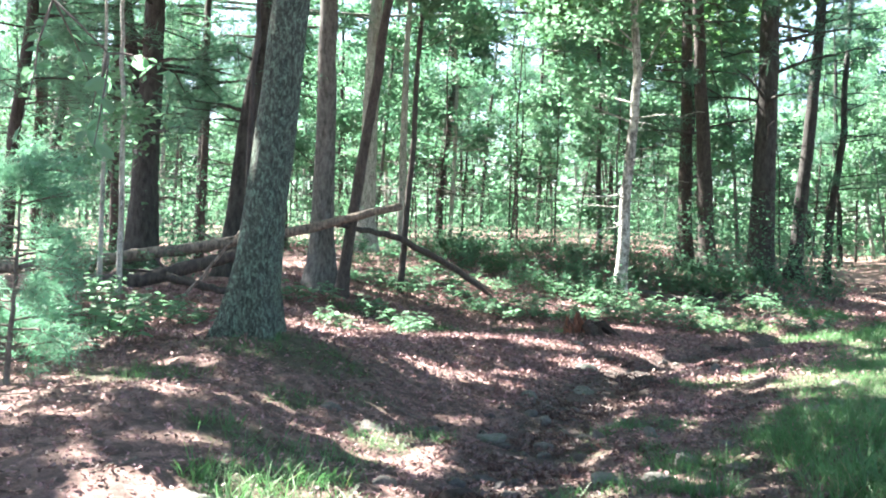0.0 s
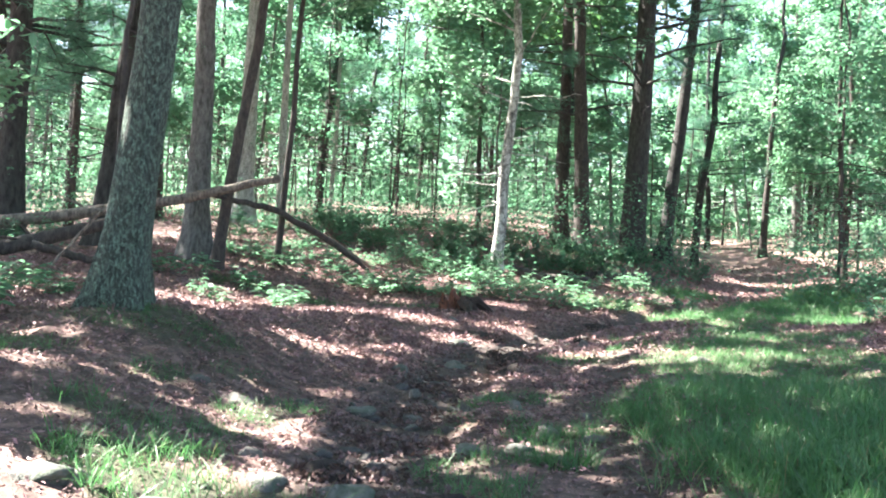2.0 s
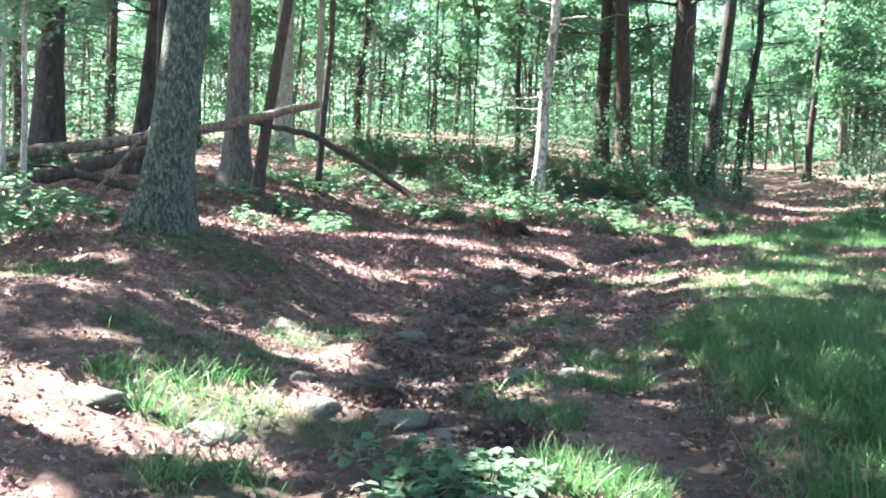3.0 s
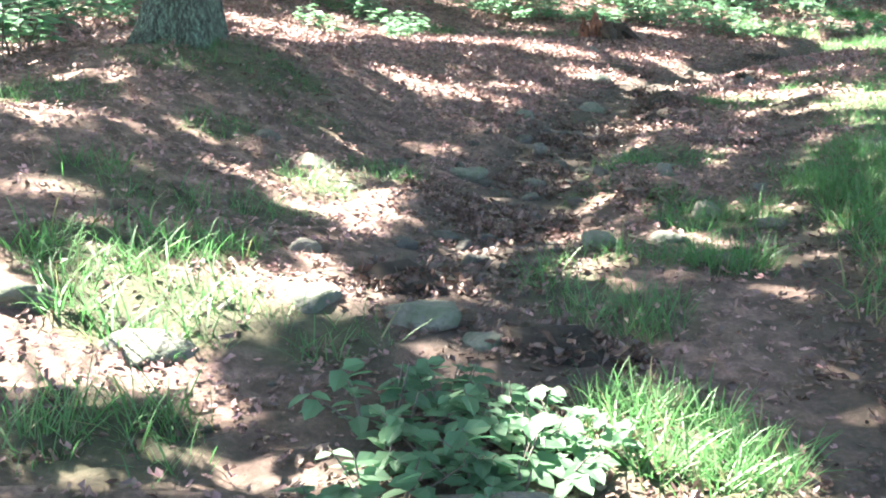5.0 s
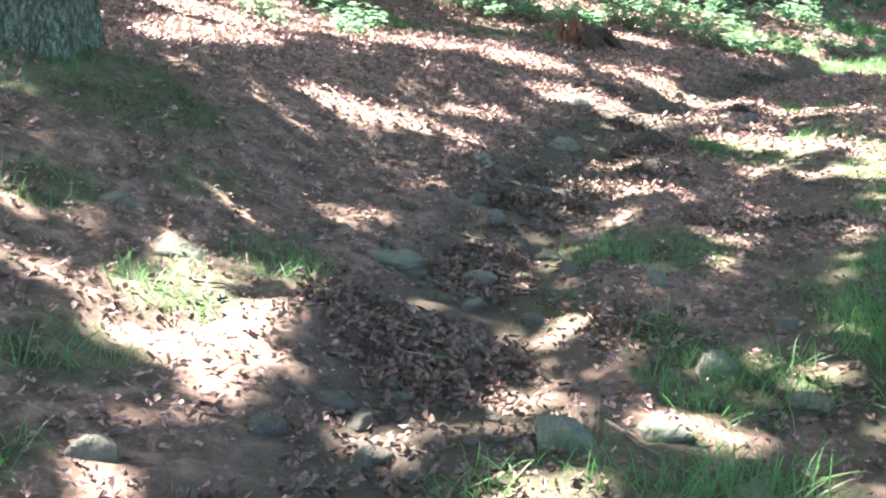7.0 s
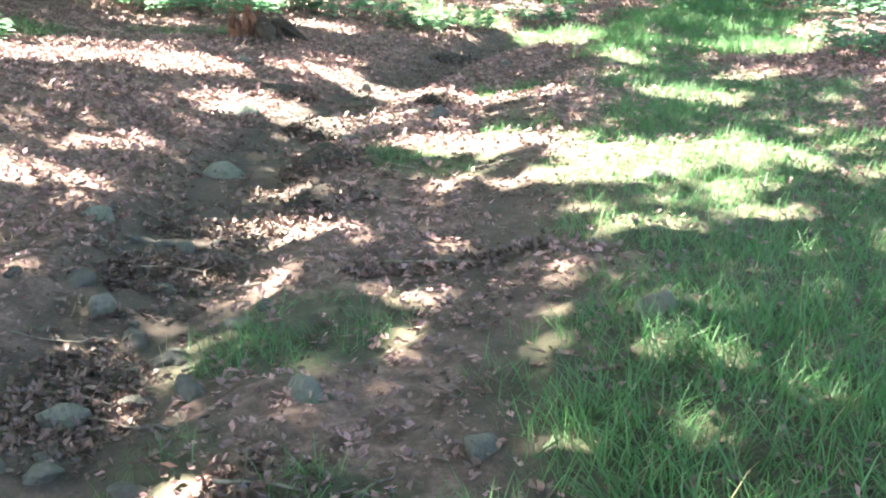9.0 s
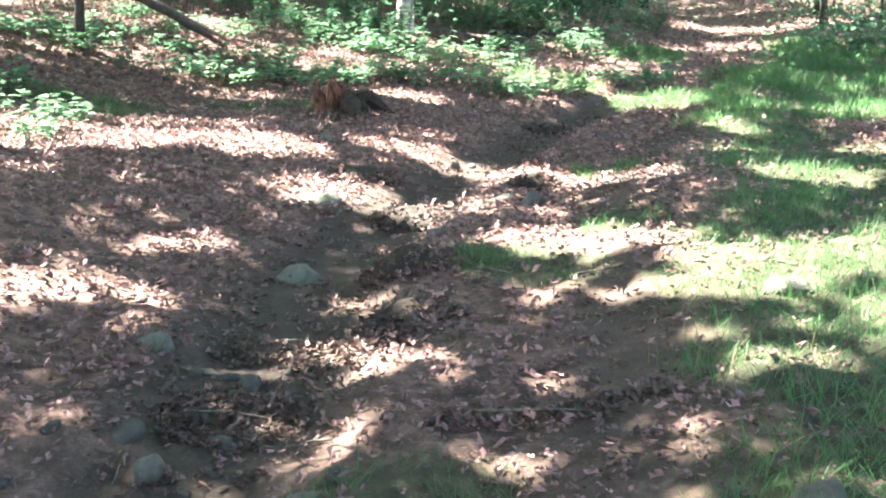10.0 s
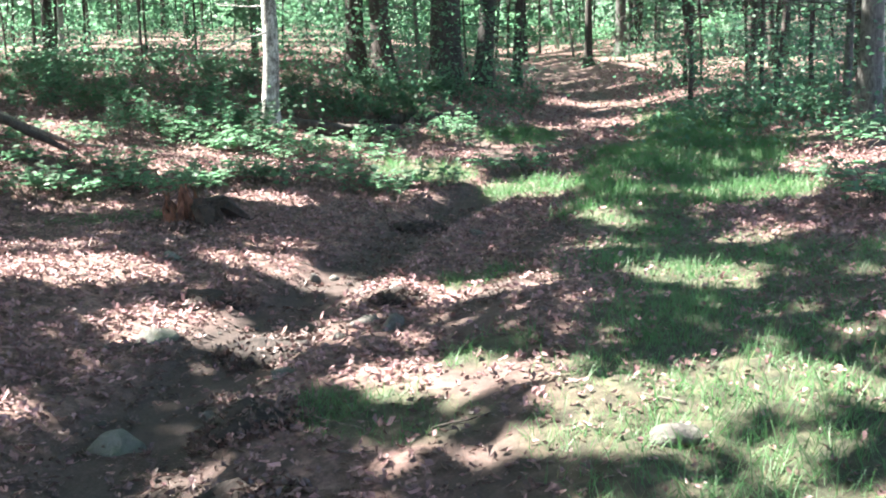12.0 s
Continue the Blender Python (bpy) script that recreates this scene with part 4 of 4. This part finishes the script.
# ---- undergrowth ----
def seedling(name, label, tall, stems, leaf, material, seed, spread=0.18, per=7):
    root = thing(name, at(-20 + 3 * seed, -42), label, "plant", "leafy plants along the trail")
    r = np.random.default_rng(seed)
    wood, pl, ah, up, sz = [], [], [], [], []
    for k in range(stems):
        a, out = r.uniform(0, 6.28), r.uniform(0.1, 1.0) * spread
        h = tall * r.uniform(0.55, 1.1)
        tip = np.array([math.cos(a) * out, math.sin(a) * out, h])
        p = np.linspace(0, 1, 5)[:, None] * tip + np.array([math.cos(a), math.sin(a), 0]) * spread * 0.3
        p[0, 2] = -0.03
        wood.append(tube(p, [0.005, 0.004, 0.004, 0.003, 0.002], 4, 0, k, cap=False))
        for q in range(per):
            b = r.uniform(0, 6.28)
            s = r.uniform(0.45, 1.0)
            pl.append(p[0] + (p[-1] - p[0]) * s)
            ah.append((math.cos(b), math.sin(b), r.uniform(-0.25, 0.35)))
            up.append((r.normal() * 0.25, r.normal() * 0.25, 1))
            sz.append(leaf * r.uniform(0.6, 1.2))
    part("stem", mesh_from(name + "_stem", *joined(wood), TWIG), root, kind="stuff")
    part("foliage", mesh_from(name + "_foliage", *scattered(BROAD, BROAD_F, pl, ah, up, sz), material, False), root, kind="stuff")
    return root


def sown(kinds, spots, seed, low=0.8, high=1.3):
    r = np.random.default_rng(seed)
    for n, (x, y, rx, ry, count) in enumerate(spots):
        for k in range(count):
            a, q = r.uniform(0, 6.28), math.sqrt(r.random())
            px, py = x + rx * q * math.cos(a), y + ry * q * math.sin(a)
            copy_thing(kinds[r.integers(len(kinds))], Matrix.Translation(at(px, py)) @ Matrix.Rotation(r.uniform(0, 6.28), 4, "Z") @ Matrix.Scale(r.uniform(low, high), 4))


BRIGHT = [seedling("maple_seedling", "bright green maple seedling with broad leaves", 0.36, 7, 0.115, LEAF_BRIGHT, 1, 0.28, 9), seedling("maple_seedling", "bright green maple seedling with broad leaves", 0.24, 8, 0.095, LEAF_BRIGHT, 2, 0.3, 8)]
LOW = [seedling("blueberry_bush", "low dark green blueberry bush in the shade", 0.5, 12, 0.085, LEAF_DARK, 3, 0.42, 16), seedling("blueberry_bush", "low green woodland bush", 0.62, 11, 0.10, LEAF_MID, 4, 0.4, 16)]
sown(BRIGHT, [(-1.0, 19.0, 3.0, 1.1, 44), (-3.4, 16.0, 1.0, 0.6, 6), (-1.2, 22.0, 2.4, 1.2, 22), (2.0, 21.0, 1.4, 0.8, 8), (1.2, 22.6, 1.6, 0.9, 12), (2.6, 18.2, 0.7, 0.7, 7), (4.4, 19.3, 0.5, 0.6, 4), (4.5, 24.0, 0.4, 0.3, 4), (5.8, 13.7, 0.4, 0.4, 3), (3.4, 22.8, 1.4, 0.8, 7), (-4.2, 8.3, 0.6, 0.8, 8), (-5.0, 11.5, 1.2, 1.6, 14), (-2.4, 14.4, 1.0, 0.6, 6), (8.6, 17.2, 1.2, 1.4, 9), (7.0, 14.8, 0.8, 0.9, 4)], 1)
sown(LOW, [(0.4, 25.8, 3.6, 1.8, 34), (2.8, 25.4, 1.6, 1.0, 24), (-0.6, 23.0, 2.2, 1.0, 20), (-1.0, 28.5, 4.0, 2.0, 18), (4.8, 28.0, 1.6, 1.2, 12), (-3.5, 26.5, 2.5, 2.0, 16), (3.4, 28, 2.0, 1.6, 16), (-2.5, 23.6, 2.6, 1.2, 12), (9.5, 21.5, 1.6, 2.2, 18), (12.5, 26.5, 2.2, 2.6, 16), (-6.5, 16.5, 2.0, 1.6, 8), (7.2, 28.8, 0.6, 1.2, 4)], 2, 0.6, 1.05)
near_plants = [seedling("wild_strawberry", "low patch of toothed green leaves on the mound", 0.16, 9, 0.085, LEAF_BRIGHT, 5, 0.2, 6)]
sown(near_plants, [(-0.15, 3.95, 0.3, 0.32, 11), (-0.3, 3.45, 0.12, 0.15, 4)], 3, 0.6, 0.95)


# ---- grass and dead leaves ----
BLADE = np.array([(-0.02, 0, 0), (0.02, 0, 0), (0.017, 0.42, 0.03), (-0.017, 0.42, 0.03), (0.011, 0.78, 0.0), (-0.011, 0.78, 0.0), (0.0, 1.0, -0.09)])
BLADE_F = np.array([(0, 1, 2, 3), (3, 2, 4, 5)]), np.array([(5, 4, 6)])


def grass(name, label, material, n, seed, dry=False, stretch=(2.4, 26, 1.65), grow=1.0):
    r = np.random.default_rng(seed)
    x, y = r.uniform(-4, 10, n), stretch[0] + stretch[1] * r.random(n) ** stretch[2]
    cover = grass_cover(x, y)
    want = (0.22 if dry else cover**1.4) * (1 - 0.2 * smooth((y - 6.5) / 3))
    want = want * (0.5 + 0.5 * smooth((x + 0.3) / 0.8) + 0.4 * smooth((y - 7) / 0.8) * (x < -1.3))
    clump = smooth((wave(x, y, 9.0, 3.1) + 0.5 * wave(x, y, 21.0, 0.9) + 0.65) / 0.8)
    loose = 1 - smooth((x - np.interp(y, [3, 8, 12, 18], [0.8, 1.3, 2.6, 4.6])) / 0.6)
    want = want * (1 - loose * (1 - 1.15 * clump))
    keep = (r.random(n) < want * (0.3 + 0.9 * blotch(x * 1.7, y * 1.7))) & (cover > 0.12)
    x, y = x[keep], y[keep]
    # blades lean out of shared tufts
    tuft = np.round(np.stack([x, y], -1) / 0.16) * 0.16
    out = np.stack([x, y], -1) - tuft
    m = len(x)
    way = np.c_[out * 8 + r.normal(size=(m, 2)) * 0.6, np.full(m, 0.85)]
    up = np.c_[-way[:, :2] + r.normal(size=(m, 2)) * 0.3, np.full(m, 0.4)]
    size = grow * r.uniform(0.05, 0.22, m) * (1 - 0.4 * smooth((y - 5.5) / 3)) * (0.78 + 0.2 * smooth((x - 0.6) / 1.4)) * (0.7 + 0.6 * blotch(x, y))
    z = height(x, y) - 0.008
    me = mesh_from(name, *scattered(BLADE * (0.8, 1, 1), BLADE_F, np.stack([x, y, z], -1), way, up, size), material, True)
    tagged(new(name, me), label, "grass", kind="stuff")


grass("grass", "green grass growing along the trail bank", GRASS, 1350000, 1)
grass("grass", "green grass beside the trail as it climbs", GRASS, 330000, 4, stretch=(15, 17, 1.0), grow=1.7)
grass("dry_grass", "straw-coloured dry grass among the green", DRY_GRASS, 200000, 2, True)


def dead_leaves():
    r = np.random.default_rng(3)
    n = 210000
    x, y = r.uniform(-6, 8, n), 2.2 + 19 * r.random(n) ** 1.35
    want = (1 - 0.96 * dirt_cover(x, y)) * (1 - grass_cover(x, y) * 0.95) * (0.25 + 0.75 * blotch(x * 0.8, y * 0.8 + 4))
    keep = r.random(n) < want * (0.6 + 0.4 * smooth((y - 5) / 2))
    x, y = x[keep], y[keep]
    m = len(x)
    up = np.c_[r.normal(size=(m, 2)) * 0.5, np.full(m, 1.0)]
    me = mesh_from("dead_leaves", *scattered(OAKY, OAKY_F, np.stack([x, y, height(x, y) + r.uniform(0.002, 0.03, m)], -1), random_ways(r, m, 0, 0.35), up, r.uniform(0.02, 0.062, m) * (0.75 + 0.55 * smooth((y - 5) / 8))), LITTER, False)
    tagged(new("dead_leaves", me), "brown and pinkish dead oak leaves covering the floor", "leaves", kind="stuff")


dead_leaves()


def far_leaves():
    """The leaf cover farther up the trail."""
    r = np.random.default_rng(13)
    n = 70000
    x, y = r.uniform(-9, 16, n), r.uniform(20, 40, n)
    keep = r.random(n) < (1 - 0.8 * dirt_cover(x, y)) * (1 - 0.8 * grass_cover(x, y)) * (0.2 + 0.8 * blotch(x * 0.6, y * 0.6 + 2))
    x, y = x[keep], y[keep]
    m = len(x)
    up = np.c_[r.normal(size=(m, 2)) * 0.6, np.full(m, 1.0)]
    me = mesh_from("dead_leaves_far", *scattered(OAKY, OAKY_F, np.stack([x, y, height(x, y) + r.uniform(0.005, 0.04, m)], -1), random_ways(r, m, 0, 0.35), up, r.uniform(0.05, 0.11, m)), LITTER, False)
    tagged(new("dead_leaves", me), "dead leaves covering the woodland floor up the trail", "leaves", kind="stuff")


far_leaves()


def damp_leaves():
    r = np.random.default_rng(9)
    n = 140000
    x, y = r.uniform(-3, 5, n), 2.6 + 15 * r.random(n) ** 1.3
    keep = r.random(n) < (0.55 * dirt_cover(x, y) + 0.2) * (blotch(x * 2.2, y * 2.2 + 1) > 0.42)
    x, y = x[keep], y[keep]
    m = len(x)
    up = np.c_[r.normal(size=(m, 2)) * 0.7, np.full(m, 1.0)]
    me = mesh_from("damp_leaves", *scattered(OAKY, OAKY_F, np.stack([x, y, height(x, y) + r.uniform(-0.004, 0.016, m)], -1), random_ways(r, m, 0, 0.4), up, r.uniform(0.014, 0.058, m)), DAMP_LEAF, False)
    tagged(new("damp_leaves", me), "small dark damp leaf scraps trodden into the trail", "leaves", kind="stuff")


damp_leaves()


def leaf_clump(x, y, rx, ry, tall, seed):
    """A matted heap of damp dead leaves over a clod of earth."""
    r = np.random.default_rng(seed)
    n = int(420 * rx * ry / 0.09) + 60
    a, q = r.uniform(0, 6.28, n), np.sqrt(r.random(n))
    px, py = x + rx * q * np.cos(a), y + ry * q * np.sin(a)
    p = np.stack([px, py, height(px, py) + tall * (1 - q**2) * r.uniform(0.3, 1.0, n)], -1)
    o = np.array(at(x, y))
    root = thing("leaf_clump", o, "matted clump of damp dark dead leaves", "leaves", "leaf clumps on the trail")
    up = np.c_[r.normal(size=(n, 2)) * 0.8, np.full(n, 1.0)]
    if tall < 0.055:
        part("leaf_mat", mesh_from("leaf_mat", *scattered(OAKY, OAKY_F, p - o, random_ways(r, n, 0, 0.5), up, r.uniform(0.025, 0.06, n)), DAMP_LEAF, False), root, kind="stuff")
        part("stick", mesh_from("stick", *tube([(-0.6 * rx, 0.1 * ry, 0.03), (0, 0, 0.035), (0.5 * rx, -0.2 * ry, 0.03)], [0.006, 0.005, 0.003], 5, 0.1, seed), DEAD_WOOD), root, "pale dead stick")
        return
    lump, faces = tube([(0, 0, -0.03), (0, 0, tall * 0.45), (0.01, 0, tall * 0.8)], [rx * 0.9, rx * 0.7, rx * 0.25], 16, 0.5, seed)
    lump[:, 1] *= ry / rx
    lump[:, 2] += height(x + lump[:, 0], y + lump[:, 1]) - o[2]
    lump += r.normal(size=lump.shape) * 0.008
    part("clod", mesh_from("clod", lump, faces, CLOD), root, "dark damp earth")
    part("leaf_mat", mesh_from("leaf_mat", *scattered(OAKY, OAKY_F, p - o, random_ways(r, n, 0, 0.5), up, r.uniform(0.03, 0.075, n)), DAMP_LEAF, False), root, kind="stuff")


for k, (x, y, rx, ry, tall) in enumerate([(0.8, 10.75, 0.28, 0.25, 0.12), (0.9, 12.3, 0.35, 0.3, 0.12), (1.85, 12.95, 0.22, 0.15, 0.09), (0.6, 13.5, 0.3, 0.2, 0.06), (0.75, 9.9, 0.3, 0.15, 0.06), (0.35, 9.6, 0.5, 0.22, 0.05),
                                          (2.5, 16.2, 0.3, 0.2, 0.1), (-0.15, 7.75, 0.25, 0.4, 0.04), (-0.2, 6.6, 0.3, 0.4, 0.04), (-0.45, 5.25, 0.25, 0.15, 0.08), (0.12, 4.7, 0.25, 0.12, 0.07), (1.2, 8.6, 0.45, 0.1, 0.03), (0.05, 8.9, 0.3, 0.3, 0.03), (0.45, 6.9, 0.2, 0.2, 0.03), (-0.5, 6.9, 0.35, 0.3, 0.04), (0.35, 16.3, 0.5, 0.4, 0.05)]):
    leaf_clump(x, y, rx, ry, tall, 200 + k)


def twigs():
    r = np.random.default_rng(6)
    for k in range(46):
        y = r.uniform(4, 15)
        x = float(trail_x(y)) + r.normal() * 1.3
        a, size = r.uniform(0, 6.28), r.uniform(0.12, 0.4)
        t = np.linspace(-0.5, 0.5, 6)
        px, py = x + t * size * math.cos(a) + r.normal(size=6) * 0.01, y + t * size * math.sin(a) + r.normal(size=6) * 0.01
        p = np.stack([px, py, height(px, py) + 0.012], -1)
        c = p[0].copy()
        ob = new("twig", mesh_from("twig", *tube(p - c, np.linspace(0.006, 0.003, 6), 5, 0.1, k), DEAD_WOOD if k % 3 else TWIG))
        ob.location = c
        tagged(ob, "thin dead twig lying on the leaves", "twig", "twigs on the ground")


twigs()
